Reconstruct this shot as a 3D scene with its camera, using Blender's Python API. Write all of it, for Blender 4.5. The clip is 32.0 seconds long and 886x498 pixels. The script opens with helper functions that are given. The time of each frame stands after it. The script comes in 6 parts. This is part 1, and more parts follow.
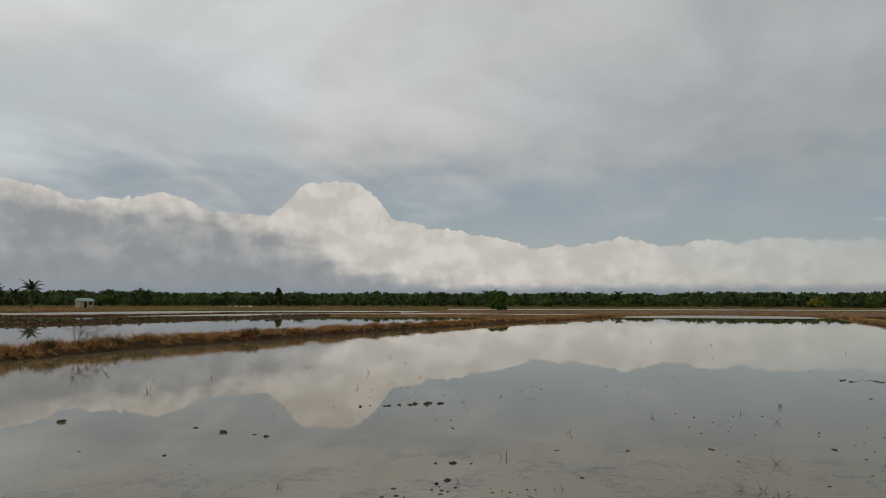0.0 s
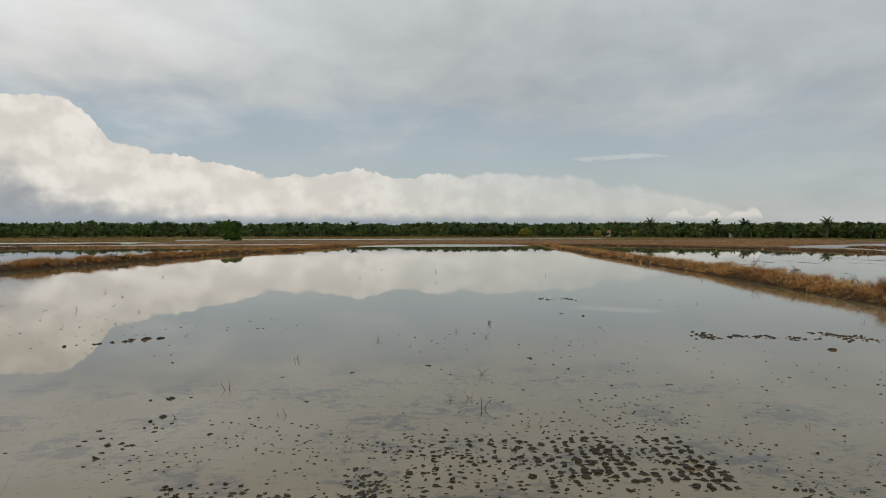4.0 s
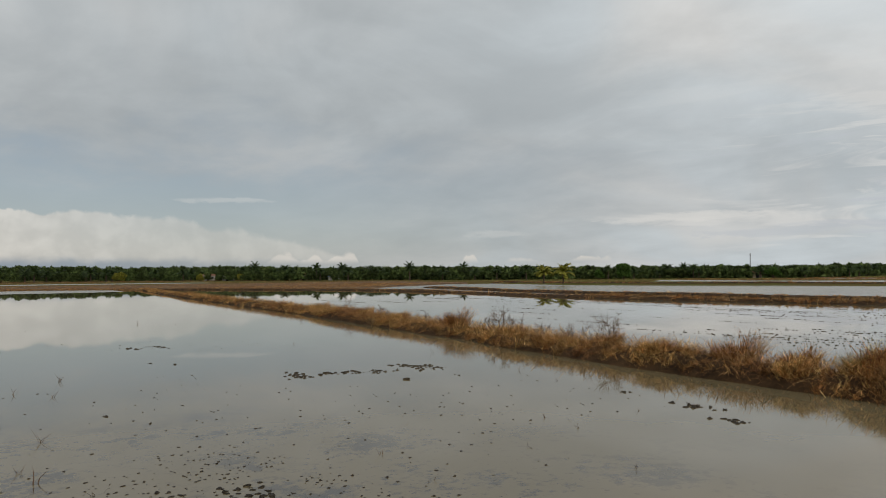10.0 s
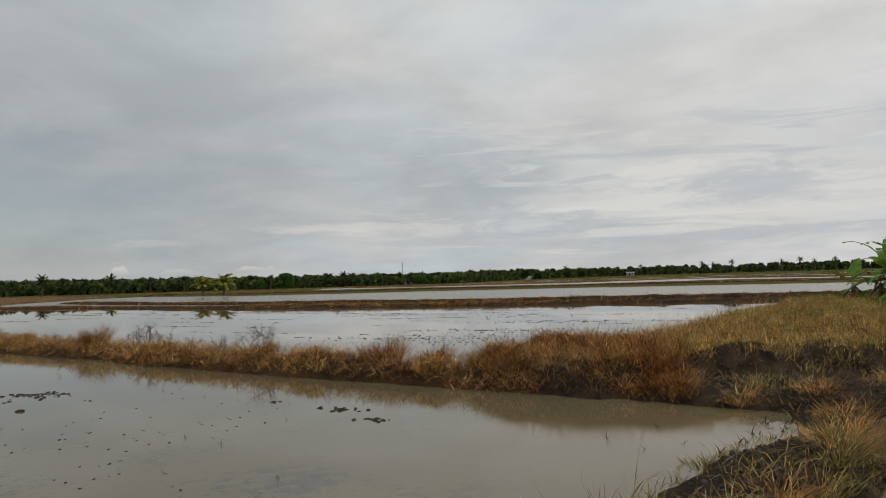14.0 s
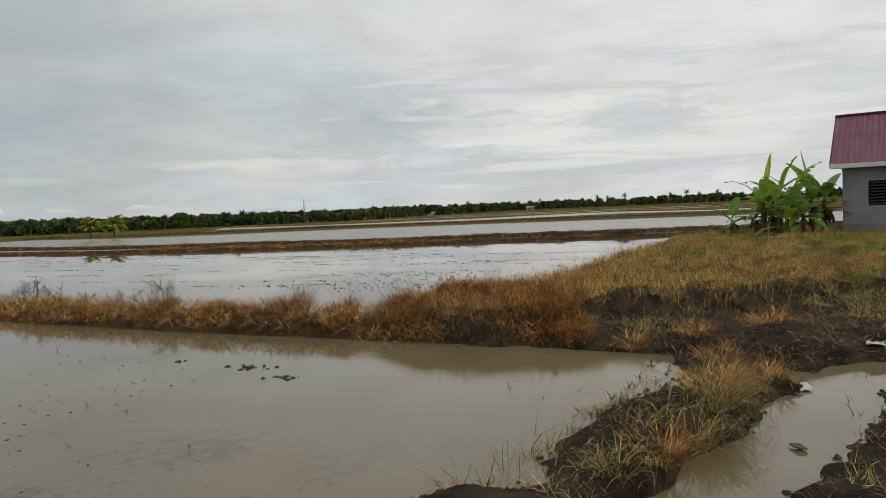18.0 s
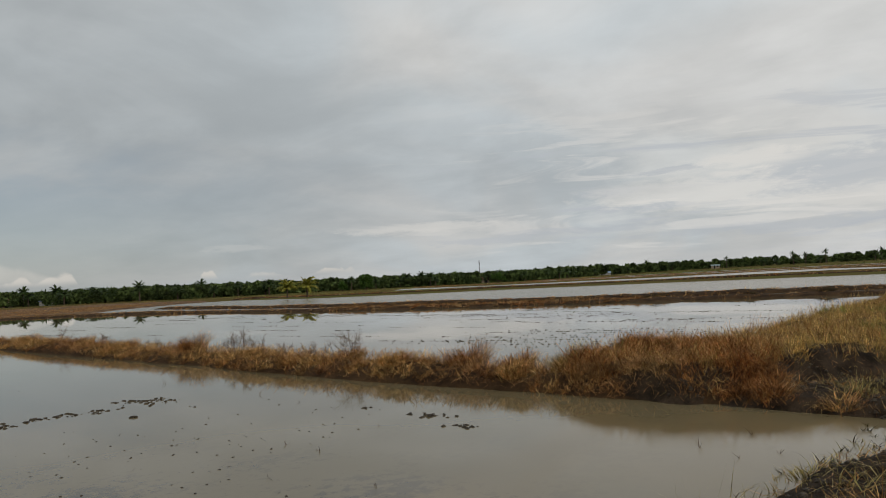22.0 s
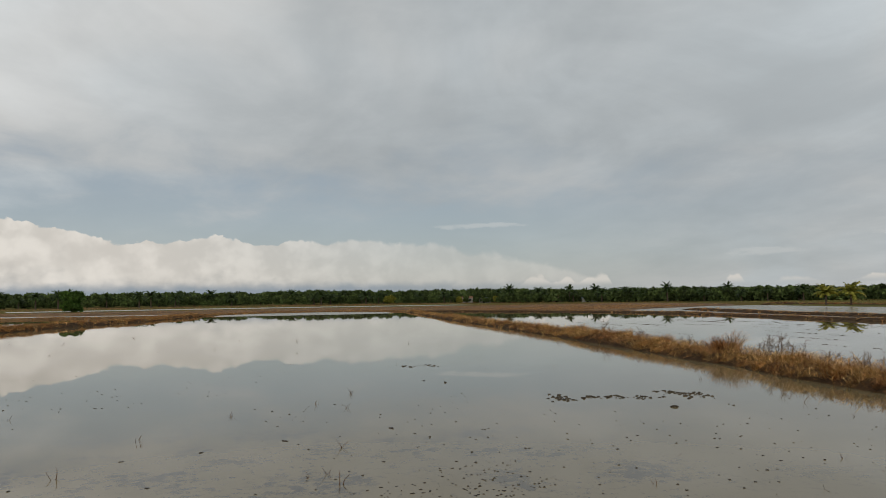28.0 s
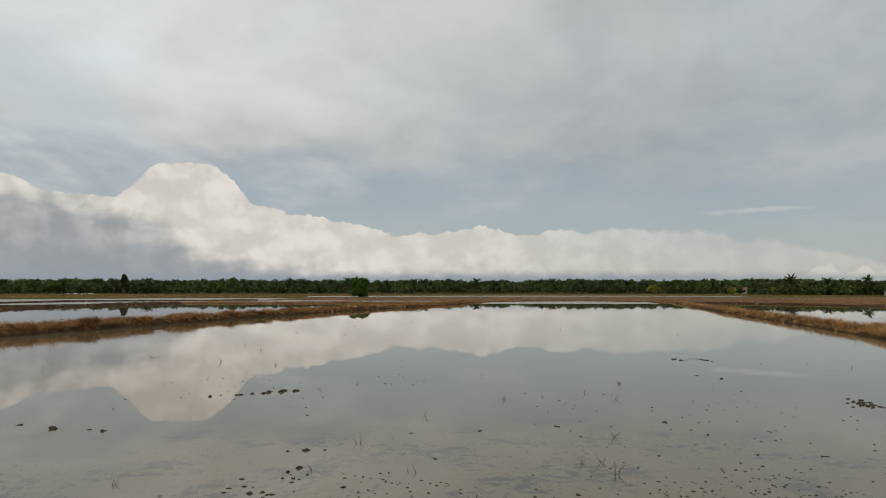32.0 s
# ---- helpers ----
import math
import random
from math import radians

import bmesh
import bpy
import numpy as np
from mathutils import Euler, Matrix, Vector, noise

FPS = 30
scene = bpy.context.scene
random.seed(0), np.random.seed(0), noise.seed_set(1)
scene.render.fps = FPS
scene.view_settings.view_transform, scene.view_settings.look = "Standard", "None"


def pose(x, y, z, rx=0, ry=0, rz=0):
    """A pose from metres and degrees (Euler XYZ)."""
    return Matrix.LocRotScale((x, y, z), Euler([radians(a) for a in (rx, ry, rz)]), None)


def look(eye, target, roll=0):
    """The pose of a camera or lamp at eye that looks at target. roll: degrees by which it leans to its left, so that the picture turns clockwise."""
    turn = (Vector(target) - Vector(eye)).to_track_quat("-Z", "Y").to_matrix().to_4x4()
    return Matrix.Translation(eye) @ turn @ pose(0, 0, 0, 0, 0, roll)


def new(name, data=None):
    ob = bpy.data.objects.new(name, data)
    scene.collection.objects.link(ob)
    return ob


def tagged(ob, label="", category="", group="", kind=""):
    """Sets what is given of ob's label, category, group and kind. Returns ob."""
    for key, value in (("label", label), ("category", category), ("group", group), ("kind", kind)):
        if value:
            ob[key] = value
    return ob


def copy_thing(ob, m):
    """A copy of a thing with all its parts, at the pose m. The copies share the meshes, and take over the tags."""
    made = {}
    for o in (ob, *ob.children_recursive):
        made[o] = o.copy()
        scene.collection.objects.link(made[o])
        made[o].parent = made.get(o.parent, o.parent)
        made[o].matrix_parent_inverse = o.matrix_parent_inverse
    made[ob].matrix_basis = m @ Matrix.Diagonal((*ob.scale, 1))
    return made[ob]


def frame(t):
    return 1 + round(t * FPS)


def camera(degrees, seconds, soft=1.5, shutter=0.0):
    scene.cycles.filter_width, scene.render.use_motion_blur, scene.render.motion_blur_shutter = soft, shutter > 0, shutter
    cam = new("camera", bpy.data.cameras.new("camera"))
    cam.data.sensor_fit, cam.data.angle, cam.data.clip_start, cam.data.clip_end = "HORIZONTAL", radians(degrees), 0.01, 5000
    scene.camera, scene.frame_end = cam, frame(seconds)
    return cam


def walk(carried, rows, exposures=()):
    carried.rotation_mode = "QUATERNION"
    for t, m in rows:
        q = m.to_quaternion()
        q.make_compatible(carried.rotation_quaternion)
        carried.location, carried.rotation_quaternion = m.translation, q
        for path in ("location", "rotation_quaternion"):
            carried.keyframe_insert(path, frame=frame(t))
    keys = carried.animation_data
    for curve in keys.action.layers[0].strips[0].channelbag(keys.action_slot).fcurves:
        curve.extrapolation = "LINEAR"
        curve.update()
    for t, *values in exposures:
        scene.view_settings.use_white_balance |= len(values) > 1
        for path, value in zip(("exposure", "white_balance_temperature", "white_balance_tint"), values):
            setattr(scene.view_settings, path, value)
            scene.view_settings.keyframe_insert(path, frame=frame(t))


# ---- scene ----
cam = camera(64.2, 32.0, soft=0.35)
PATH = [
    (0, (1.329, -0.546, 1.915), (1.027, 1.425, 2.069), 0.1),
    (0.5, (1.341, -0.527, 1.91), (1.171, 1.46, 2.069), 0.0),
    (1, (1.342, -0.516, 1.906), (1.266, 1.476, 2.064), -0.1),
    (1.5, (1.363, -0.484, 1.872), (1.357, 1.516, 1.875), -0.3),
    (2, (1.373, -0.471, 1.862), (1.478, 1.523, 1.747), -0.3),
    (2.5, (1.39, -0.456, 1.864), (1.582, 1.531, 1.735), -0.2),
    (3, (1.415, -0.449, 1.865), (1.692, 1.528, 1.742), -0.1),
    (3.5, (1.437, -0.458, 1.877), (1.781, 1.51, 1.797), -0.0),
    (4, (1.46, -0.452, 1.875), (1.888, 1.501, 1.832), -0.1),
    (4.5, (1.493, -0.445, 1.877), (2.065, 1.471, 1.848), -0.0),
    (6.5, (1.568, -0.443, 1.842), (2.36, 1.393, 1.852), -0.2),
    (7, (1.572, -0.438, 1.843), (2.421, 1.373, 1.852), -0.2),
    (7.5, (1.596, -0.418, 1.842), (2.529, 1.351, 1.851), -0.0),
    (8, (1.607, -0.408, 1.842), (2.632, 1.309, 1.852), -0.0),
    (8.5, (1.607, -0.406, 1.842), (2.697, 1.271, 1.858), -0.1),
    (9, (1.638, -0.406, 1.836), (2.8, 1.221, 1.857), -0.1),
    (9.5, (1.697, -0.414, 1.845), (2.964, 1.133, 1.897), -0.4),
    (10, (1.72, -0.409, 1.847), (3.098, 1.039, 1.922), -0.5),
    (10.5, (1.75, -0.417, 1.838), (3.212, 0.945, 1.919), -0.6),
    (11, (1.752, -0.445, 1.848), (3.282, 0.839, 1.937), -1.0),
    (11.5, (1.78, -0.464, 1.847), (3.378, 0.734, 1.937), -1.1),
    (12, (1.813, -0.463, 1.847), (3.465, 0.66, 1.942), -1.5),
    (12.5, (1.826, -0.472, 1.847), (3.529, 0.57, 1.948), -1.8),
    (13, (1.813, -0.474, 1.834), (3.559, 0.497, 1.934), -1.8),
    (13.5, (1.947, -0.484, 1.829), (3.761, 0.355, 1.919), -2.1),
    (14, (1.977, -0.49, 1.819), (3.86, 0.18, 1.904), -1.7),
    (14.5, (1.97, -0.508, 1.84), (3.904, -0.003, 1.887), -1.5),
    (16.5, (1.825, -0.512, 2.09), (3.772, -0.055, 2.065), -2.2),
    (17, (1.831, -0.499, 2.112), (3.782, -0.069, 2.009), -2.3),
    (17.5, (1.833, -0.5, 2.116), (3.784, -0.072, 2.005), -2.6),
    (18, (1.852, -0.501, 2.112), (3.806, -0.087, 2.005), -2.5),
    (18.5, (1.864, -0.492, 2.106), (3.824, -0.111, 2.006), -1.6),
    (19, (1.867, -0.486, 2.102), (3.829, -0.104, 2.049), -1.6),
    (19.5, (1.862, -0.488, 2.096), (3.819, -0.08, 2.136), -1.9),
    (20, (1.869, -0.499, 2.076), (3.825, -0.091, 2.157), -1.9),
    (20.5, (1.871, -0.515, 2.044), (3.824, -0.096, 2.153), -1.3),
    (21, (1.855, -0.474, 2.022), (3.794, 0.005, 2.114), -1.2),
    (21.5, (1.764, -0.501, 2.015), (3.648, 0.165, 2.108), -2.2),
    (22, (1.774, -0.479, 1.973), (3.573, 0.39, 2.061), -3.0),
    (22.5, (1.765, -0.44, 1.954), (3.478, 0.589, 2.031), -3.4),
    (23, (1.723, -0.435, 1.933), (3.312, 0.778, 2.004), -4.1),
    (23.5, (1.691, -0.426, 1.908), (3.17, 0.919, 1.948), -3.6),
    (24, (1.661, -0.427, 1.903), (3.022, 1.038, 1.919), -3.3),
    (24.5, (1.622, -0.415, 1.907), (2.888, 1.133, 1.915), -2.7),
    (25, (1.617, -0.421, 1.902), (2.778, 1.207, 1.919), -2.0),
    (25.5, (1.606, -0.413, 1.905), (2.69, 1.267, 1.928), -1.8),
    (27.5, (1.55, -0.424, 1.876), (2.404, 1.379, 2.021), -1.0),
    (28, (1.536, -0.427, 1.877), (2.327, 1.404, 2.021), -0.8),
    (28.5, (1.519, -0.471, 1.898), (2.218, 1.398, 2.037), -0.7),
    (29, (1.48, -0.486, 1.897), (2.052, 1.426, 2.027), -0.6),
    (29.5, (1.461, -0.458, 1.898), (1.917, 1.486, 2.018), -0.6),
    (30, (1.443, -0.452, 1.892), (1.802, 1.511, 2.014), -0.6),
    (30.5, (1.414, -0.504, 1.892), (1.721, 1.468, 2.015), -0.5),
    (31, (1.399, -0.481, 1.887), (1.647, 1.5, 2.008), -0.3),
    (31.5, (1.384, -0.464, 1.887), (1.556, 1.525, 2.009), -0.1),
    (32, (1.389, -0.475, 1.88), (1.475, 1.52, 1.998), -0.0),
]
EXPOSURES = [(0, -0.32), (1.2, -0.35), (1.6, 0.04), (3.5, 0.05), (4.5, 0.0), (9, 0.0), (10, -0.1), (11, -0.2), (14.5, -0.18), (16.5, 0.0), (19, 0.03), (19.6, -0.1), (21, -0.2), (23, -0.2), (25, -0.12), (28, -0.11), (32, -0.09)]
walk(cam, [(t, look(eye, target, roll)) for t, eye, target, roll in PATH], EXPOSURES)

# ---- light ----
SUN_AZ, SUN_EL = 205.0, 24.0
sun_data = bpy.data.lights.new("sun", "SUN")
sun_data.energy, sun_data.angle, sun_data.color = 0.75, radians(14), (1.0, 0.90, 0.76)
sun = new("sun", sun_data)
sun.matrix_world = look((0, 0, 60), (-math.sin(radians(SUN_AZ)) * 100, -math.cos(radians(SUN_AZ)) * 100, 60 - 100 * math.tan(radians(SUN_EL))))


class Nodes:
    """Short hand for building a node tree."""

    def __init__(self, tree):
        self.tree = tree

    def add(self, kind, **props):
        n = self.tree.nodes.new(kind)
        for k, v in props.items():
            setattr(n, k, v)
        return n

    def put(self, socket, v):
        if isinstance(v, bpy.types.NodeSocket):
            self.tree.links.new(v, socket)
        elif v is not None:
            socket.default_value = v

    def m(self, op, a, b=0.0, c=None, clamp=False):
        n = self.add("ShaderNodeMath", operation=op, use_clamp=clamp)
        self.put(n.inputs[0], a), self.put(n.inputs[1], b)
        if c is not None:
            self.put(n.inputs[2], c)
        return n.outputs[0]

    def ramp(self, v, lo, hi, a=0.0, b=1.0):
        n = self.add("ShaderNodeMapRange", interpolation_type="SMOOTHSTEP")
        for i, x in enumerate((v, lo, hi, a, b)):
            self.put(n.inputs[i], x)
        return n.outputs[0]

    def noise(self, vec, scale, detail=4.0, rough=0.55, dist=0.0):
        n = self.add("ShaderNodeTexNoise")
        self.put(n.inputs["Vector"], vec)
        n.inputs["Scale"].default_value, n.inputs["Detail"].default_value = scale, detail
        n.inputs["Roughness"].default_value, n.inputs["Distortion"].default_value = rough, dist
        return n.outputs["Fac"]

    def cells(self, vec, scale, feature="SMOOTH_F1"):
        n = self.add("ShaderNodeTexVoronoi", feature=feature)
        self.put(n.inputs["Vector"], vec)
        n.inputs["Scale"].default_value = scale
        return n.outputs["Distance"]

    def mix(self, f, a, b, blend="MIX"):
        n = self.add("ShaderNodeMix", data_type="RGBA", blend_type=blend)
        self.put(n.inputs[0], f)
        for s, v in ((n.inputs[6], a), (n.inputs[7], b)):
            self.put(s, (*v, 1) if isinstance(v, tuple) and len(v) == 3 else v)
        return n.outputs[2]

    def xyz(self, x, y, z):
        n = self.add("ShaderNodeCombineXYZ")
        for i, v in enumerate((x, y, z)):
            self.put(n.inputs[i], v)
        return n.outputs[0]

    def split(self, v):
        n = self.add("ShaderNodeSeparateXYZ")
        self.put(n.inputs[0], v)
        return n.outputs

    def stretch(self, v, s):
        n = self.add("ShaderNodeMapping")
        self.put(n.inputs[0], v)
        n.inputs["Scale"].default_value = s
        return n.outputs[0]

    def curve(self, v, lo, hi, pts, top):
        """A smooth profile through pts (x, value), x from lo to hi, values up to top."""
        n = self.add("ShaderNodeFloatCurve")
        c = n.mapping.curves[0]
        xs = [((x - lo) / (hi - lo), y / top) for x, y in pts]
        c.points[0].location, c.points[1].location = xs[0], xs[-1]
        for p in xs[1:-1]:
            c.points.new(*p)
        n.mapping.update()
        self.put(n.inputs["Value"], self.m("DIVIDE", self.m("SUBTRACT", v, lo), hi - lo))
        return self.m("MULTIPLY", n.outputs[0], top)


world = bpy.data.worlds.new("overcast_sky")
scene.world = world
world.use_nodes = True
w = Nodes(world.node_tree)
back = [n for n in world.node_tree.nodes if n.type == "BACKGROUND"][0]
sky = w.add("ShaderNodeTexSky", sky_type="NISHITA", sun_disc=False, sun_elevation=radians(SUN_EL), sun_rotation=radians(SUN_AZ))
way = w.add("ShaderNodeTexCoord").outputs["Generated"]
dx, dy, dz = w.split(way)[:3]
az = w.m("MULTIPLY", w.m("ARCTAN2", dx, dy), 57.2958)
el = w.m("MULTIPLY", w.m("ARCSINE", dz), 57.2958)
# high layer cloud, seen in perspective
up = w.m("ADD", w.m("MAXIMUM", dz, 0.0), 0.20)
flat = w.xyz(w.m("DIVIDE", dx, up), w.m("DIVIDE", dy, up), 0.0)
big = w.noise(w.stretch(flat, (0.7, 1.0, 1)), 0.9, 4, 0.5, 0.3)
fine = w.noise(w.stretch(flat, (1.05, 0.8, 1)), 2.3, 9, 0.56, 0.25)
wisp = w.noise(w.stretch(w.xyz(az, el, 3.0), (0.03, 0.22, 1)), 1.0, 5, 0.6, 0.7)
lum = w.curve(az, -180, 180, [(-180, 0.55), (-100, 0.62), (-42, 0.73), (-20, 0.69), (5, 0.555), (25, 0.485), (45, 0.525), (62, 0.60), (80, 0.66), (98, 0.70), (130, 0.66), (180, 0.55)], 1.0)
rise = w.curve(el, 0, 90, [(0, 1.0), (6, 0.92), (11, 0.95), (20, 1.06), (27, 1.02), (36, 0.92), (46, 0.80), (90, 0.78)], 2.0)
mottle = w.noise(w.stretch(w.xyz(az, el, 7.0), (0.05, 0.10, 1)), 1.0, 8, 0.56, 0.7)
tex = w.m("ADD", w.m("ADD", w.m("MULTIPLY", big, 0.30), w.m("MULTIPLY", fine, 0.30)), w.m("ADD", w.m("MULTIPLY", wisp, 0.05), w.m("MULTIPLY", mottle, 0.35)))
tex = w.ramp(tex, 0.38, 0.64, 0.86, 1.14)
lay = w.m("MULTIPLY", w.m("MULTIPLY", lum, rise), tex)
tone = w.ramp(lay, 0.36, 0.66)
hue = w.noise(w.stretch(flat, (0.9, 1.1, 1)), 0.8, 3, 0.5, 0.8)
layer = w.mix(w.m("MULTIPLY", tone, w.ramp(hue, 0.35, 0.62)), (0.915, 0.99, 1.03), (0.995, 1.0, 0.985))
layer = w.mix(1.0, layer, w.xyz(lay, lay, lay), "MULTIPLY")
clear = w.mix(1.0, sky.outputs[0], (0.085, 0.080, 0.075), "MULTIPLY")
clear = w.mix(0.55, clear, (0.33, 0.385, 0.455))
gap = w.m("MULTIPLY", w.ramp(w.m("ADD", el, w.m("MULTIPLY", w.m("SUBTRACT", fine, 0.5), 14)), 6.0, 12.5, 1.0, 0.0), w.m("MULTIPLY", w.ramp(az, -60, -30), w.ramp(az, 20, 62, 1.0, 0.12)))
sky_col = w.mix(w.m("MULTIPLY", gap, 0.75), layer, clear)
# thin bars of cloud low down
gx, gy = w.m("DIVIDE", w.m("SUBTRACT", w.m("ADD", az, w.m("MULTIPLY", w.m("SUBTRACT", fine, 0.5), 40.0)), 93.0), 16.0), w.m("DIVIDE", w.m("SUBTRACT", w.m("ADD", el, w.m("MULTIPLY", w.m("SUBTRACT", wisp, 0.5), 7.0)), 7.0), 4.5)
glow = w.m("ADD", w.m("MULTIPLY", gx, gx), w.m("MULTIPLY", gy, gy))
sky_col = w.mix(w.ramp(glow, 1.3, 0.1, 0.0, 0.45), sky_col, (0.83, 0.82, 0.78))
bars = w.noise(w.stretch(w.xyz(az, el, 0.0), (0.06, 0.6, 1)), 1.0, 5, 0.55, 1.2)
low = w.m("MULTIPLY", w.ramp(el, 0.4, 2.5), w.ramp(el, 8, 17, 1.0, 0.0))
side = w.ramp(az, 55, 78)
sky_col = w.mix(w.m("MULTIPLY", w.m("MULTIPLY", w.ramp(bars, 0.54, 0.68, 0.0, 0.7), low), side), sky_col, (0.53, 0.56, 0.60))
sky_col = w.mix(w.m("MULTIPLY", w.m("MULTIPLY", w.ramp(bars, 0.46, 0.34, 0.0, 0.6), low), w.ramp(az, 50, 85)), sky_col, (0.78, 0.765, 0.735))
# heaped cloud bank: a wobbling outline over its profile
TOP = [(-180, 2.5), (-90, 5), (-60, 7.2), (-44, 8.0), (-38.5, 8.2), (-35.5, 7.2), (-30.5, 8.2), (-27, 7.0), (-23.5, 6.9), (-21, 8.3), (-18, 9.4), (-15.2, 9.2), (-13, 6.9), (-9.3, 6.0), (-4.8, 5.3),
       (1, 4.5), (5.5, 4.9), (9, 4.5), (14, 4.7), (20, 4.6), (26, 3.9), (31, 3.0), (36, 1.6), (38, 0.0), (50, 0.0), (180, 0.0)]
top = w.curve(az, -180, 180, TOP, 12.0)
flatv = w.xyz(az, el, 0.0)


def billow(shift):
    """Rounded heads at three sizes, on a slightly warped grid."""
    p = w.xyz(w.m("ADD", az, shift), w.m("ADD", el, shift * 1.4), 0.0)
    wob = w.m("MULTIPLY", w.m("SUBTRACT", w.noise(p, 0.9, 3, 0.5), 0.5), 1.3)
    q = w.xyz(w.m("ADD", w.m("ADD", az, shift), wob), w.m("SUBTRACT", w.m("ADD", el, shift * 1.4), wob), 0.0)
    a, b, c = w.m("SUBTRACT", 0.55, w.cells(q, 0.42)), w.m("SUBTRACT", 0.5, w.cells(q, 1.0)), w.m("SUBTRACT", 0.5, w.cells(q, 2.3))
    return a, b, w.m("ADD", w.m("MULTIPLY", a, 1.3), w.m("ADD", w.m("MULTIPLY", b, 0.65), w.m("MULTIPLY", c, 0.30)))


puff, puff2, heads = billow(0.0)
heads_off = billow(0.5)[2]
rag = w.m("SUBTRACT", w.noise(w.stretch(flatv, (0.7, 1, 1)), 0.7, 5, 0.5), 0.5)
edge = w.m("ADD", w.m("MULTIPLY", heads, 0.75), w.m("MULTIPLY", rag, 0.45))
depth = w.m("SUBTRACT", w.m("ADD", top, edge), el)
soft = w.ramp(az, 6, 28, 0.14, 0.6)
mask = w.m("MULTIPLY", w.ramp(w.m("DIVIDE", depth, soft), 0.0, 1.0), w.ramp(w.m("ADD", el, w.m("MULTIPLY", rag, 1.4)), 0.8, 1.5))
mask = w.m("MULTIPLY", mask, w.ramp(top, 0.2, 1.5))
slope = w.m("SUBTRACT", heads, heads_off)
relief = w.m("ADD", w.m("ADD", w.m("MULTIPLY", w.noise(w.stretch(flatv, (0.7, 1.0, 1)), 0.42, 3, 0.42, 0.15), 0.80), w.m("MULTIPLY", heads, 0.07)), w.m("ADD", 0.07, w.m("MULTIPLY", slope, 0.22)))
lit = w.ramp(relief, 0.34, 0.66, 0.88, 1.10)
white = w.mix(1.0, (0.735, 0.695, 0.635), w.xyz(lit, lit, lit), "MULTIPLY")
grey = w.mix(w.ramp(relief, 0.32, 0.72), (0.335, 0.35, 0.365), (0.47, 0.475, 0.48))
grey = w.mix(w.m("MULTIPLY", w.ramp(w.m("ADD", el, w.m("MULTIPLY", rag, 1.5)), 4.2, 1.6), w.ramp(az, -8, 6, 0.65, 0.2)), grey, (0.30, 0.33, 0.36))
line = w.curve(az, -180, 180, [(-180, 3), (-60, 8.5), (-44, 7.4), (-30, 6.8), (-24, 6.2), (-20, 4.6), (-14, 2.2), (-8, 1.4), (0, 0.9), (10, 0.7), (20, 0.6), (40, 0.5), (180, 0.5)], 12.0)
level = w.noise(w.stretch(flatv, (0.35, 1.0, 1)), 0.55, 5, 0.52, 0.4)
shade = w.ramp(w.m("SUBTRACT", w.m("ADD", el, w.m("ADD", w.m("MULTIPLY", w.m("SUBTRACT", relief, 0.5), 2.2), w.m("MULTIPLY", w.m("SUBTRACT", level, 0.5), 3.6))), line), 1.3, -1.5)
bank = w.mix(shade, white, grey)
sky_col = w.mix(w.m("MULTIPLY", mask, w.ramp(az, -4, 28, 0.97, 0.32)), sky_col, bank)
# small far heaps beyond the bank
heap_top = w.curve(az, 30, 70, [(30, 1.5), (31.5, 1.9), (32.6, 1.3), (33.4, 1.9), (34.2, 1.5), (35.2, 1.9), (36.4, 1.7), (37.6, 0.4), (44, 0.3), (46, 1.6), (47, 0.4), (49, 1.4), (52, 1.0), (56, 1.5), (58, 0.4), (70, 0.0)], 6.0)
heap = w.ramp(w.m("SUBTRACT", w.m("ADD", heap_top, w.m("MULTIPLY", w.m("ADD", w.m("MULTIPLY", puff2, 1.6), rag), 0.6)), el), 0.05, 0.35)
heap = w.m("MULTIPLY", w.m("MULTIPLY", heap, w.ramp(el, 0.9, 1.5)), w.m("MULTIPLY", w.ramp(az, 26, 32), w.ramp(az, 58, 66, 1.0, 0.0)))
sky_col = w.mix(w.m("MULTIPLY", heap, 0.75), sky_col, (0.72, 0.68, 0.62))
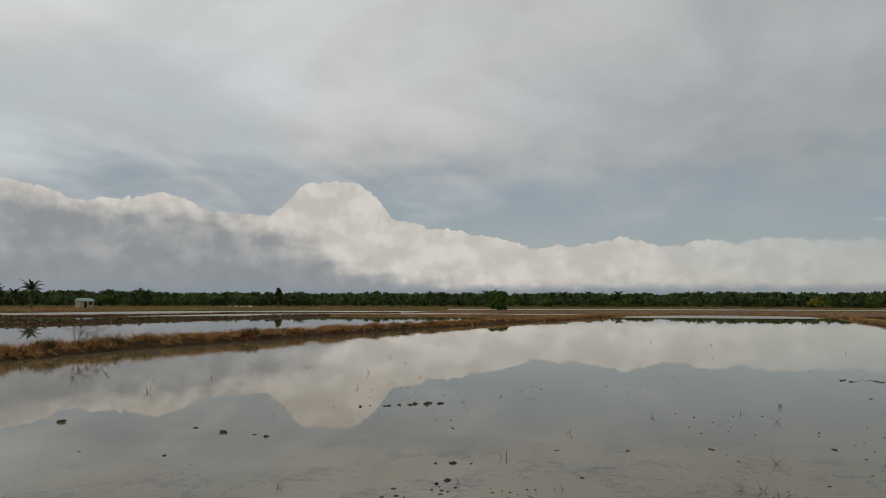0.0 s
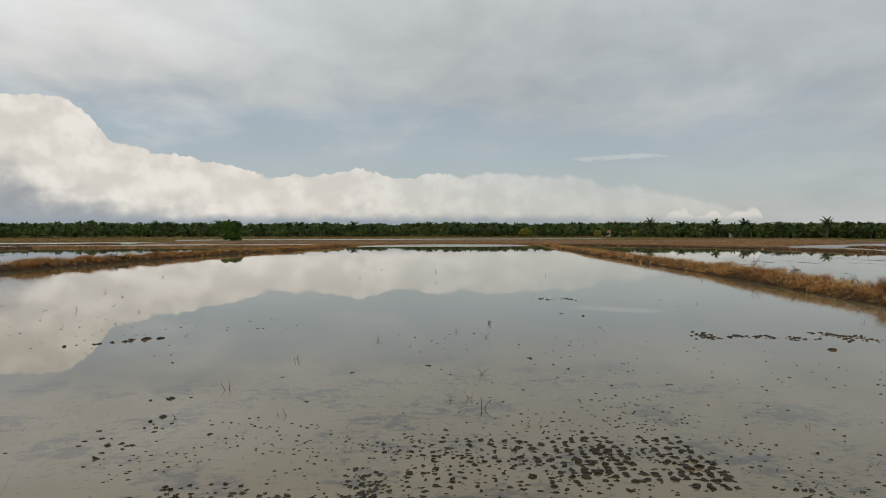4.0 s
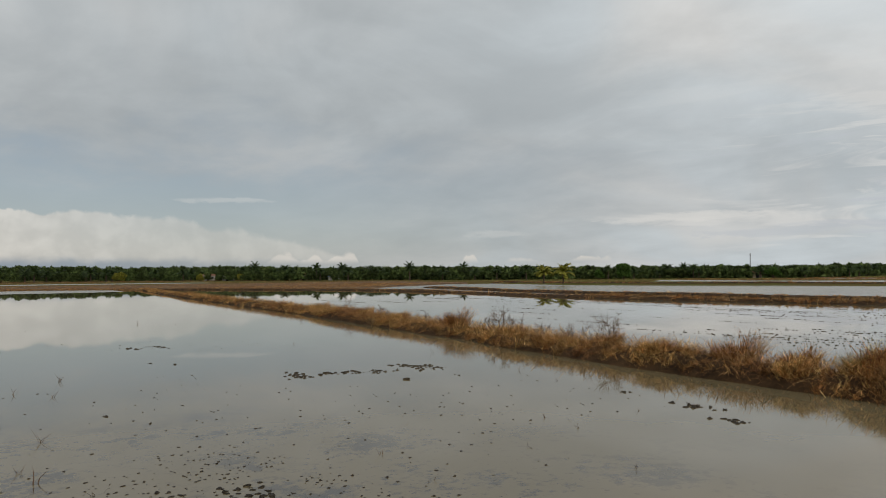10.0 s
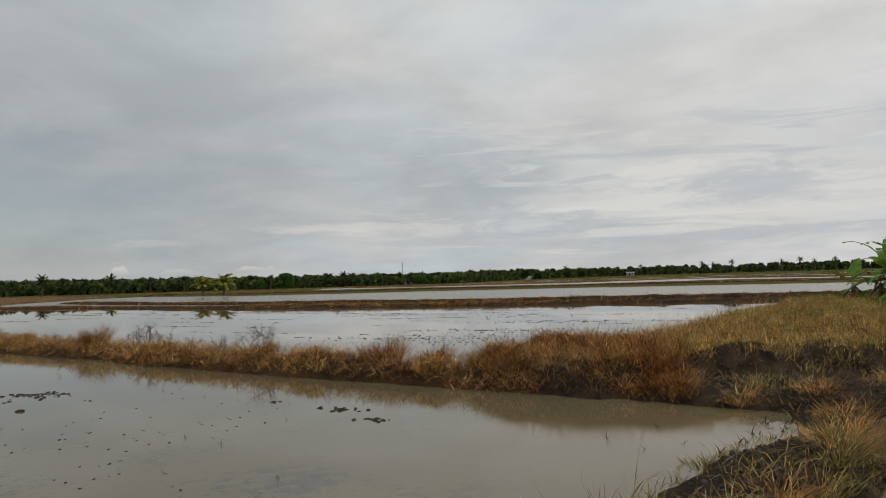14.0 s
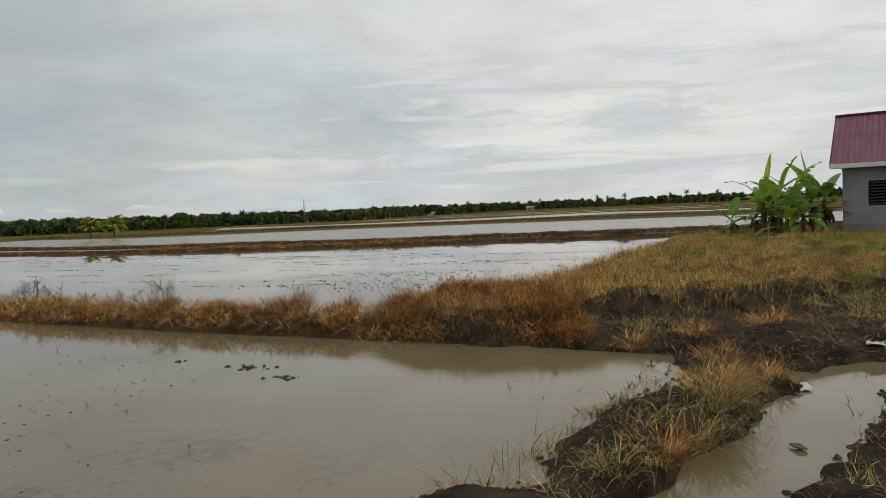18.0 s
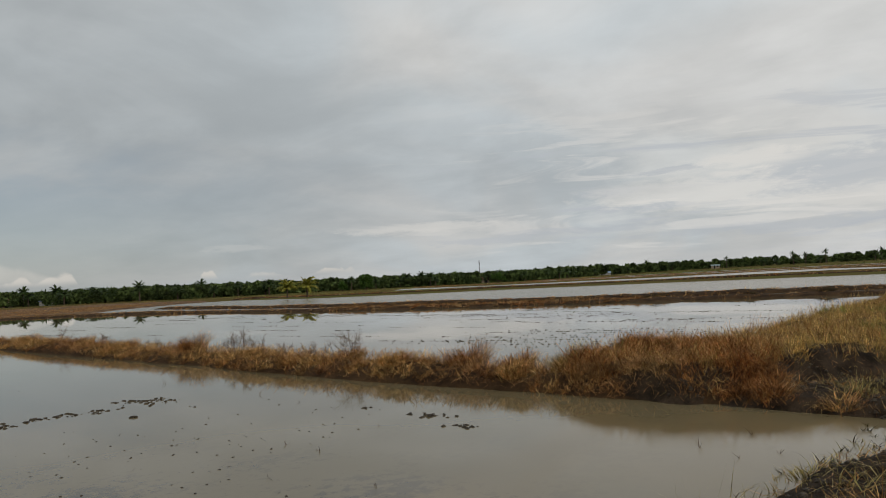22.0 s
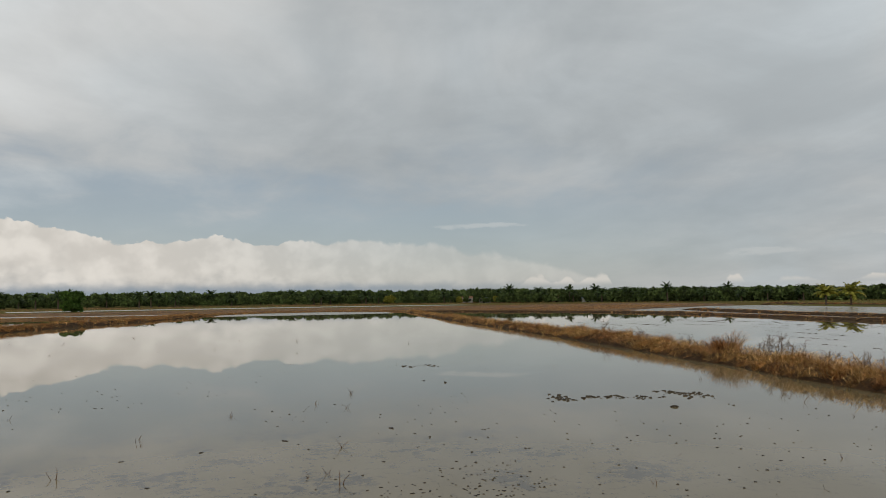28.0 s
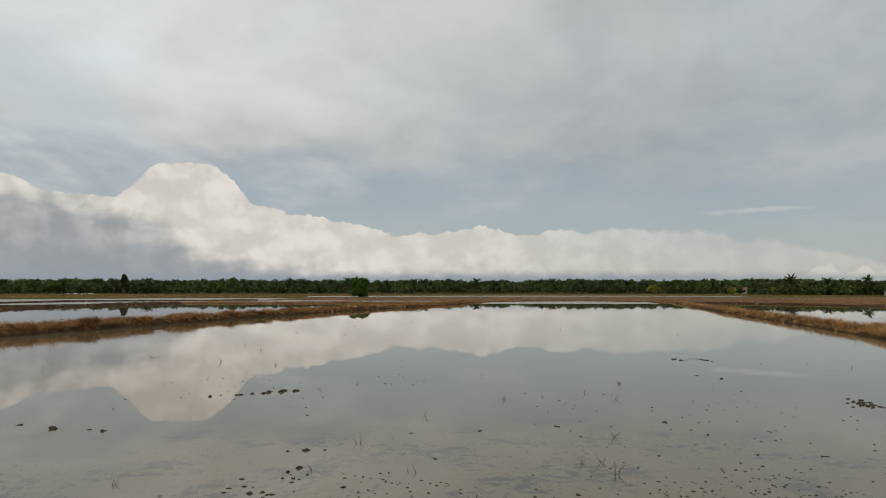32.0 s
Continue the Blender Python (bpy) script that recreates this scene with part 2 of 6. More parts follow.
# single lens-shaped bars and streaks: azimuth, elevation, half length, half depth
GREY_BAR, PALE_BAR = (0.50, 0.535, 0.575), (0.84, 0.81, 0.76)
fray = w.m("SUBTRACT", w.noise(w.stretch(flatv, (0.16, 0.9, 1)), 1.0, 6, 0.6, 0.5), 0.5)
ragged = w.m("SUBTRACT", w.noise(w.stretch(flatv, (0.5, 1.6, 1)), 0.8, 6, 0.62, 0.3), 0.5)
for a0, e0, la, le, tint_, force in (
        (82.0, 7.54, 2.6, 0.23, GREY_BAR, 0.60),
        (77.8, 6.13, 2.7, 0.37, GREY_BAR, 0.55),
        (82.3, 4.89, 3.7, 0.18, GREY_BAR, 0.55),
        (75.4, 3.44, 6.6, 0.37, GREY_BAR, 0.60),
        (92.9, 2.76, 11.4, 0.46, GREY_BAR, 0.55),
        (93.8, 6.39, 5.7, 1.56, GREY_BAR, 0.60),
        (68.2, 2.95, 4.8, 0.37, GREY_BAR, 0.50),
        (88.2, 7.91, 4.2, 0.74, PALE_BAR, 0.55),
        (62.6, 4.35, 6.6, 0.32, PALE_BAR, 0.28),
        (107.3, 6.83, 5.7, 0.55, PALE_BAR, 0.30),
        (96.7, 4.46, 9.6, 0.64, PALE_BAR, 0.30),
        (83.7, 5.81, 8.3, 1.20, PALE_BAR, 0.45),
        (63.6, 4.16, 6.1, 0.46, PALE_BAR, 0.22),
        (48.3, 3.30, 2.6, 0.28, PALE_BAR, 0.16),
        (26.5, 5.99, 3.1, 0.26, PALE_BAR, 0.22)):
    ux, uy = w.m("DIVIDE", w.m("SUBTRACT", w.m("ADD", az, w.m("MULTIPLY", ragged, la * 2.2)), a0), la), w.m("DIVIDE", w.m("SUBTRACT", w.m("ADD", el, w.m("ADD", w.m("MULTIPLY", fray, 1.0), w.m("MULTIPLY", ragged, le * 2.0))), e0), le)
    away = w.m("ADD", w.m("MULTIPLY", ux, ux), w.m("MULTIPLY", uy, uy))
    sky_col = w.mix(w.ramp(away, 1.5, 0.15, 0.0, force), sky_col, tint_)
# blue-grey gap under the bank
under = w.m("MULTIPLY", w.ramp(w.m("ADD", el, w.m("MULTIPLY", rag, 0.9)), 1.7, 0.9), w.m("MULTIPLY", w.ramp(az, -80, -50), w.ramp(az, 10, 40, 1.0, 0.0)))
sky_col = w.mix(w.m("MULTIPLY", under, 0.75), sky_col, (0.255, 0.31, 0.375))
# below the horizon: plain haze
sky_col = w.mix(w.ramp(el, -1.0, 0.4, 1.0, 0.0), sky_col, (0.36, 0.40, 0.44))
w.put(back.inputs[0], sky_col)
back.inputs[1].default_value = 1.0


# ---- materials ----
def material(name):
    mat = bpy.data.materials.new(name)
    mat.use_nodes = True
    n = Nodes(mat.node_tree)
    return mat, n, mat.node_tree.nodes["Principled BSDF"]


def plain(name, base, alt, scale=3.0, rough=0.7, bump=0.2, metal=0.0, bump_scale=None, stretch=(1, 1, 1), spec=0.12):
    """A surface whose colour wanders between two tones at two scales, with fine relief."""
    mat, n, p = material(name)
    co = n.stretch(n.add("ShaderNodeTexCoord").outputs["Object"], stretch)
    big, small = n.noise(co, scale, 4), n.noise(co, scale * 9, 5, 0.65)
    f = n.ramp(n.m("ADD", n.m("MULTIPLY", big, 0.6), n.m("MULTIPLY", small, 0.4)), 0.35, 0.65)
    n.put(p.inputs["Base Color"], n.mix(f, base, alt))
    n.put(p.inputs["Roughness"], n.ramp(small, 0.2, 0.8, max(rough - 0.12, 0.02), min(rough + 0.12, 1)))
    p.inputs["Metallic"].default_value = metal
    if spec is not None:
        p.inputs["Specular IOR Level"].default_value = spec
    if bump:
        b = n.add("ShaderNodeBump")
        b.inputs["Strength"].default_value, b.inputs["Distance"].default_value = bump, 0.02
        n.put(b.inputs["Height"], n.noise(co, bump_scale or scale * 14, 6, 0.65))
        n.put(p.inputs["Normal"], b.outputs[0])
    return mat


def leafy(name, tones, patch=0.5, rough=0.6, trans=0.25, patch_tones=None, patch_lo=0.42, patch_hi=0.62, gain=1.0):
    """Blades and leaves: a tone for each, by island, mixed with patches over the ground."""
    mat, n, p = material(name)
    rnd = n.add("ShaderNodeNewGeometry").outputs["Random Per Island"]
    cr = n.add("ShaderNodeValToRGB")
    els = cr.color_ramp.elements
    while len(els) < len(tones):
        els.new(0.5)
    for i, t in enumerate(tones):
        els[i].position, els[i].color = i / (len(tones) - 1), (*t, 1)
    n.put(cr.inputs[0], rnd)
    col = cr.outputs[0]
    co = n.add("ShaderNodeTexCoord").outputs["Object"]
    pn = n.noise(co, patch, 3, 0.6)
    if patch_tones:
        col = n.mix(n.ramp(pn, patch_lo, patch_hi), col, n.mix(n.m("FRACT", n.m("MULTIPLY", rnd, 17.0)), *patch_tones))
    v = n.m("MULTIPLY", n.ramp(n.noise(co, patch * 7, 4, 0.6), 0.32, 0.68, 0.45, 1.6), n.ramp(n.noise(co, patch * 26, 3, 0.6), 0.34, 0.66, 0.45 * gain, 1.5 * gain))
    col = n.mix(1.0, col, n.xyz(v, v, v), "MULTIPLY")
    n.put(p.inputs["Base Color"], col)
    p.inputs["Roughness"].default_value = rough
    p.inputs["Specular IOR Level"].default_value = 0.12
    if trans:
        tr = n.add("ShaderNodeBsdfTranslucent")
        n.put(tr.inputs[0], col)
        ms = n.add("ShaderNodeMixShader")
        ms.inputs[0].default_value = trans
        out = mat.node_tree.nodes["Material Output"]
        n.put(ms.inputs[1], p.outputs[0]), n.put(ms.inputs[2], tr.outputs[0]), n.put(out.inputs[0], ms.outputs[0])
    return mat


def blade_green(name, tones):
    """Large leaves: one tone for each leaf, fine ribs across, light through the blade."""
    mat, n, p = material(name)
    cr = n.add("ShaderNodeValToRGB")
    els = cr.color_ramp.elements
    while len(els) < len(tones):
        els.new(0.5)
    for i, t in enumerate(tones):
        els[i].position, els[i].color = i / (len(tones) - 1), (*t, 1)
    n.put(cr.inputs[0], n.add("ShaderNodeObjectInfo").outputs["Random"])
    co = n.add("ShaderNodeTexCoord").outputs["Object"]
    v = n.m("MULTIPLY", n.ramp(n.noise(co, 3.0, 4, 0.6), 0.3, 0.7, 0.7, 1.3), n.ramp(n.noise(co, 28.0, 3, 0.6), 0.3, 0.7, 0.8, 1.2))
    col = n.mix(1.0, cr.outputs[0], n.xyz(v, v, v), "MULTIPLY")
    n.put(p.inputs["Base Color"], col)
    p.inputs["Roughness"].default_value, p.inputs["Specular IOR Level"].default_value = 0.38, 0.35
    tr, ms = n.add("ShaderNodeBsdfTranslucent"), n.add("ShaderNodeMixShader")
    n.put(tr.inputs[0], col)
    ms.inputs[0].default_value = 0.35
    n.put(ms.inputs[1], p.outputs[0]), n.put(ms.inputs[2], tr.outputs[0]), n.put(mat.node_tree.nodes["Material Output"].inputs[0], ms.outputs[0])
    return mat


def water_material(name, ripple=0.02, gloss=0.006):
    mat, n, p = material(name)
    co = n.add("ShaderNodeTexCoord").outputs["Object"]
    broad = n.noise(co, 0.12, 4, 0.55)
    streak = n.noise(co, 1.1, 5, 0.6, 0.5)
    silt = n.noise(co, 4.5, 4, 0.6)
    col = n.mix(n.ramp(broad, 0.35, 0.65), (0.200, 0.154, 0.080), (0.240, 0.188, 0.102))
    # sunken mud shows where the field was trodden, round the ploughed patch
    px_, py_ = n.split(co)[:2]
    ex, ey = n.m("DIVIDE", n.m("SUBTRACT", px_, 1.8), 6.6), n.m("DIVIDE", n.m("SUBTRACT", py_, 5.2), 6.5)
    trodden = n.ramp(n.m("ADD", n.m("ADD", n.m("MULTIPLY", ex, ex), n.m("MULTIPLY", ey, ey)), n.m("MULTIPLY", n.m("SUBTRACT", broad, 0.5), 2.0)), 0.15, 1.35, 1.0, 0.06)
    trodden = n.m("MULTIPLY", trodden, n.ramp(n.noise(co, 0.55, 3, 0.55), 0.38, 0.56, 0.35, 1.0))
    smudge = n.m("ADD", n.m("MULTIPLY", n.noise(co, 1.1, 3, 0.5), 0.45), n.m("MULTIPLY", n.noise(co, 6.5, 6, 0.66, 0.2), 0.55))
    col = n.mix(n.m("MULTIPLY", n.ramp(smudge, 0.505, 0.60, 0.0, 0.95), trodden), col, (0.070, 0.058, 0.044))
    col = n.mix(n.m("MULTIPLY", n.m("MULTIPLY", n.ramp(streak, 0.48, 0.66), n.ramp(silt, 0.42, 0.62)), n.m("MULTIPLY", trodden, 0.35)), col, (0.085, 0.070, 0.055))
    specks = n.noise(co, 9.0, 4, 0.6)
    col = n.mix(n.m("MULTIPLY", n.ramp(specks, 0.61, 0.68, 0.0, 0.85), trodden), col, (0.045, 0.036, 0.028))
    n.put(p.inputs["Base Color"], col)
    p.inputs["Roughness"].default_value = gloss
    p.inputs["IOR"].default_value = 1.41
    b = n.add("ShaderNodeBump")
    b.inputs["Strength"].default_value, b.inputs["Distance"].default_value = ripple, 0.01
    n.put(b.inputs["Height"], n.m("ADD", n.noise(n.stretch(co, (1, 1.4, 1)), 2.2, 2, 0.5), n.m("MULTIPLY", n.noise(co, 9.0, 2), 0.16)))
    n.put(p.inputs["Normal"], b.outputs[0])
    return mat


WATER = water_material("turbid_paddy_water")
RIPPLED = water_material("wind_rippled_paddy_water", 0.25, 0.24)
MUD = plain("dark_wet_mud", (0.016, 0.011, 0.007), (0.082, 0.056, 0.036), 3.0, 0.75, 1.0, spec=0.08)
CLOD = plain("grey_brown_mud_clod", (0.050, 0.039, 0.028), (0.130, 0.103, 0.074), 9.0, 0.6, 1.0, spec=0.2)
EARTH = plain("brown_fallow_soil", (0.11, 0.062, 0.034), (0.25, 0.155, 0.080), 0.25, 0.9, 0.3, bump_scale=1.5)
BANKSOIL = plain("dark_brown_bank_soil", (0.030, 0.018, 0.010), (0.095, 0.055, 0.027), 1.6, 0.85, 0.8, spec=0.05)
BROWN = plain("rust_brown_bank_soil", (0.10, 0.058, 0.030), (0.26, 0.155, 0.072), 0.9, 0.9, 0.6, spec=0.03)
SCRUB = leafy("dark_brown_scrub", [(0.035, 0.032, 0.014), (0.065, 0.050, 0.022), (0.10, 0.065, 0.03)], 0.6, 0.7, 0.1)
FIELD = plain("distant_grassy_soil", (0.15, 0.105, 0.045), (0.13, 0.13, 0.045), 0.02, 0.95, 0.2, bump_scale=0.8, spec=0.0)
STRAW = leafy("dry_straw_grass", [(0.20, 0.095, 0.030), (0.52, 0.305, 0.105), (0.68, 0.46, 0.18), (0.44, 0.22, 0.065), (0.10, 0.047, 0.019)], 0.5, 0.65, 0.2, ((0.42, 0.20, 0.07), (0.16, 0.075, 0.035)), gain=1.2)
RUST = leafy("rust_brown_dead_grass", [(0.12, 0.048, 0.018), (0.40, 0.145, 0.040), (0.58, 0.29, 0.095), (0.065, 0.030, 0.015), (0.46, 0.20, 0.06)], 0.5, 0.65, 0.15, ((0.55, 0.37, 0.17), (0.30, 0.16, 0.06)), gain=1.0)
MEADOW = leafy("yellow_green_pad_grass", [(0.60, 0.38, 0.11), (0.42, 0.28, 0.075), (0.72, 0.52, 0.19), (0.18, 0.09, 0.03), (0.54, 0.32, 0.09)], 0.35, 0.65, 0.2, ((0.12, 0.21, 0.035), (0.36, 0.33, 0.08)), 0.50, 0.60, gain=1.08)
FALLOW = leafy("olive_fallow_grass", [(0.20, 0.17, 0.05), (0.30, 0.24, 0.08), (0.13, 0.14, 0.04), (0.34, 0.22, 0.08)], 0.02, 0.65, 0.15, ((0.13, 0.17, 0.04), (0.22, 0.23, 0.07)))
OLIVE = leafy("olive_straw_sedge", [(0.44, 0.33, 0.12), (0.27, 0.21, 0.07), (0.64, 0.50, 0.21), (0.12, 0.085, 0.035), (0.38, 0.34, 0.12)], 0.9, 0.6, 0.25, gain=1.05)
SPRIG = leafy("green_seeding_grass", [(0.22, 0.27, 0.06), (0.36, 0.36, 0.10), (0.45, 0.38, 0.14)], 0.8, 0.5, 0.3)
TWIG = plain("dead_grey_brown_twig", (0.12, 0.075, 0.05), (0.21, 0.14, 0.095), 4, 0.8, 0.1)
# oil palm greens raised slightly in place of distance haze
PALM_LEAF = leafy("dark_oil_palm_frond", [(0.028, 0.048, 0.016), (0.052, 0.082, 0.025), (0.082, 0.120, 0.035), (0.020, 0.034, 0.013)], 0.05, 0.5, 0.2)
YELLOW_LEAF = leafy("yellowed_coconut_frond", [(0.20, 0.21, 0.035), (0.34, 0.30, 0.05), (0.13, 0.17, 0.03)], 0.3, 0.5, 0.3)
# lifted, less saturated greens stand in for distance haze over the woods
WOODS = leafy("haze_lifted_green_canopy", [(0.048, 0.074, 0.024), (0.085, 0.122, 0.036), (0.120, 0.158, 0.050), (0.034, 0.052, 0.019)], 0.03, 0.7, 0.15)
BUSH = leafy("glossy_green_bush_leaf", [(0.045, 0.09, 0.018), (0.08, 0.15, 0.028), (0.11, 0.19, 0.04)], 0.4, 0.5, 0.25)
# darkest tones stand in for shaded leaves, brightest for backlit ones
BANANA = blade_green("banana_leaf_green", [(0.11, 0.24, 0.035), (0.20, 0.37, 0.05), (0.42, 0.58, 0.08), (0.14, 0.28, 0.04), (0.32, 0.50, 0.06)])
BANANA_NEW = blade_green("young_banana_leaf", [(0.36, 0.48, 0.06), (0.42, 0.55, 0.08)])
BANANA_DEAD = leafy("withered_banana_leaf", [(0.12, 0.06, 0.03), (0.20, 0.11, 0.05)], 0.6, 0.8, 0.1)
STALK = plain("banana_stem", (0.13, 0.12, 0.045), (0.10, 0.055, 0.03), 2.5, 0.6, 0.3, stretch=(1, 1, 0.25))
TRUNK = plain("rough_palm_trunk", (0.075, 0.055, 0.04), (0.13, 0.10, 0.075), 2.0, 0.9, 0.6)
PLASTER = plain("unpainted_grey_cement_render", (0.20, 0.20, 0.205), (0.29, 0.29, 0.29), 0.7, 0.9, 0.25)
DAMP = plain("rough_damp_cement", (0.14, 0.14, 0.142), (0.21, 0.21, 0.21), 1.2, 0.9, 0.3)
ROOF = plain("maroon_roofing_sheet", (0.19, 0.066, 0.098), (0.27, 0.115, 0.15), 1.4, 0.5, 0.05, stretch=(7, 0.4, 0.4), spec=0.25)
RIDGE = plain("dark_maroon_ridge_cap", (0.075, 0.02, 0.035), (0.10, 0.03, 0.05), 1.4, 0.5, 0.05)
FASCIA = plain("white_painted_fascia", (0.66, 0.64, 0.60), (0.76, 0.74, 0.70), 2, 0.6, 0.1)
# near-black colour that stands in for the shade inside rooms and openings
ROOM_SHADE = plain("painted_room_shade", (0.02, 0.02, 0.022), (0.035, 0.035, 0.037), 1, 0.8, 0)
STEEL = plain("grey_window_steel", (0.30, 0.30, 0.31), (0.40, 0.40, 0.41), 5, 0.45, 0.05, 0.4)
LOUVRE = plain("black_iron_bar", (0.03, 0.03, 0.032), (0.06, 0.06, 0.06), 5, 0.5, 0.05)
WHITE = plain("white_plastic_sheet", (0.70, 0.69, 0.67), (0.82, 0.81, 0.79), 6, 0.5, 0.3)
PAINT_WHITE = plain("weathered_white_wall", (0.36, 0.34, 0.31), (0.48, 0.46, 0.42), 0.8, 0.8, 0.1)
PAINT_TAN = plain("weathered_tan_wall", (0.30, 0.24, 0.16), (0.40, 0.33, 0.23), 0.8, 0.8, 0.1)
TIN = plain("greenish_tin_roof", (0.25, 0.33, 0.33), (0.34, 0.42, 0.42), 0.8, 0.5, 0.1, 0.2)
TIN_BLUE = plain("blue_tin_roof", (0.22, 0.31, 0.44), (0.30, 0.39, 0.52), 0.8, 0.5, 0.1)
RUSTY = plain("rusty_tin_roof", (0.25, 0.12, 0.07), (0.33, 0.18, 0.11), 0.8, 0.7, 0.1)
LEAF_WET = plain("dark_floating_leaf", (0.05, 0.10, 0.025), (0.09, 0.16, 0.04), 8, 0.35, 0.2)


# ---- builders ----
rng = np.random.default_rng(7)


def fast_mesh(name, verts, faces, mat, smooth=False):
    """A mesh from arrays: faces is a list of int arrays, each of one face size."""
    me = bpy.data.meshes.new(name)
    verts = np.asarray(verts, dtype=np.float32).reshape(-1, 3)
    me.vertices.add(len(verts))
    me.vertices.foreach_set("co", verts.ravel())
    faces = [np.asarray(f, dtype=np.int32) for f in faces if len(f)]
    loops = np.concatenate([f.ravel() for f in faces])
    sizes = np.concatenate([np.full(len(f), f.shape[1], dtype=np.int32) for f in faces])
    starts = np.concatenate([[0], np.cumsum(sizes)[:-1]]).astype(np.int32)
    me.loops.add(len(loops))
    me.loops.foreach_set("vertex_index", loops)
    me.polygons.add(len(sizes))
    me.polygons.foreach_set("loop_start", starts)
    me.polygons.foreach_set("loop_total", sizes)
    if smooth:
        me.polygons.foreach_set("use_smooth", np.ones(len(sizes), dtype=bool))
    me.update(calc_edges=True)
    me.validate()
    me.materials.append(mat)
    return me


def from_bm(name, bm, mat, smooth=False):
    me = bpy.data.meshes.new(name)
    bm.normal_update()
    bm.to_mesh(me)
    bm.free()
    if smooth:
        me.polygons.foreach_set("use_smooth", np.ones(len(me.polygons), dtype=bool))
    me.materials.append(mat)
    return me


def part(name, data, mat, parent, label="", smooth=False):
    """One mesh object under a thing or a part; data is a bmesh or a ready mesh."""
    me = from_bm(name, data, mat, smooth) if isinstance(data, bmesh.types.BMesh) else data
    ob = new(name, me)
    ob.parent = parent
    if label:
        tagged(ob, label)
    return ob


def box(bm, x0, y0, z0, x1, y1, z1, bevel=0.0):
    m = Matrix.LocRotScale(((x0 + x1) / 2, (y0 + y1) / 2, (z0 + z1) / 2), None, (abs(x1 - x0), abs(y1 - y0), abs(z1 - z0)))
    r = bmesh.ops.create_cube(bm, size=1, matrix=m)
    if bevel:
        es = {e for v in r["verts"] for e in v.link_edges}
        bmesh.ops.bevel(bm, geom=list(es), offset=bevel, segments=1, affect="EDGES")
    return bm


def one_box(*a, bevel=0.0):
    return box(bmesh.new(), *a, bevel=bevel)


def tube(pts, radii, sides=8):
    """Vertices and quads of a tapering tube through pts."""
    pts = np.asarray(pts, float)
    v, q = [], []
    for i, p in enumerate(pts):
        d = pts[min(i + 1, len(pts) - 1)] - pts[max(i - 1, 0)]
        d /= np.linalg.norm(d) + 1e-9
        a = np.cross(d, [0.31, 0.95, 0.07])
        a /= np.linalg.norm(a)
        b = np.cross(d, a)
        for k in range(sides):
            t = 2 * math.pi * k / sides
            v.append(p + radii[i] * (math.cos(t) * a + math.sin(t) * b))
        if i:
            o = i * sides
            q += [(o - sides + k, o - sides + (k + 1) % sides, o + (k + 1) % sides, o + k) for k in range(sides)]
    return np.array(v), np.array(q)


def blades(name, roots, height, mat, width=0.008, lean=0.5, droop=0.6, azim=None, segs=3, seed=1, twist=0.5):
    """Grass blades: a bent, tapering strip at each root."""
    r = np.random.default_rng(seed)
    n = len(roots)
    roots = np.asarray(roots, float)
    height = np.broadcast_to(height, (n,)) * r.uniform(0.55, 1.15, n)
    azim = r.uniform(0, 2 * math.pi, n) if azim is None else azim
    lean_n = lean * r.uniform(0.35, 1.0, n)
    droop_n = droop * r.uniform(0.0, 1.0, n)
    face = azim + math.pi / 2 + r.normal(0, 0.5, n)
    side = np.stack([np.cos(face), np.sin(face), np.zeros(n)], 1)
    twist_n = r.normal(0, twist, n)
    wid = np.broadcast_to(width, (n,)) * r.uniform(0.6, 1.3, n)
    rows = []
    pos = roots.copy()
    for k in range(segs + 1):
        wk = wid * (1 - k / segs) ** 0.7
        if k == segs:
            rows.append(pos.copy())
        else:
            rows += [pos - side * wk[:, None] / 2, pos + side * wk[:, None] / 2]
            ang = lean_n + droop_n * ((k + 0.5) / segs) ** 1.6 * 1.9
            step = height / segs
            turn = azim + twist_n * k
            pos = pos + np.stack([np.cos(turn), np.sin(turn), 0 * turn], 1) * (np.sin(ang) * step)[:, None]
            pos[:, 2] += np.cos(ang) * step
    verts = np.stack(rows, 1)
    per = 2 * segs + 1
    base = np.arange(n)[:, None] * per
    quads = np.concatenate([base + np.array([2 * k, 2 * k + 1, 2 * k + 3, 2 * k + 2]) for k in range(segs - 1)]) if segs > 1 else np.zeros((0, 4), int)
    tris = base + np.array([2 * segs - 2, 2 * segs - 1, 2 * segs])
    return fast_mesh(name, verts.reshape(-1, 3), [quads, tris], mat)


def vnoise(x, y, s, seed=0):
    """Smooth noise over arrays, about -1 to 1."""
    v = np.zeros_like(x, dtype=float)
    r = np.random.default_rng(seed)
    for o in range(4):
        k = r.normal(0, 1, (5, 2)) * (2 ** o) / s
        ph = r.uniform(0, 6.28, 5)
        for (a, b), p in zip(k, ph):
            v += np.sin(a * x + b * y + p) / (2 ** o) / 3.2
    return v


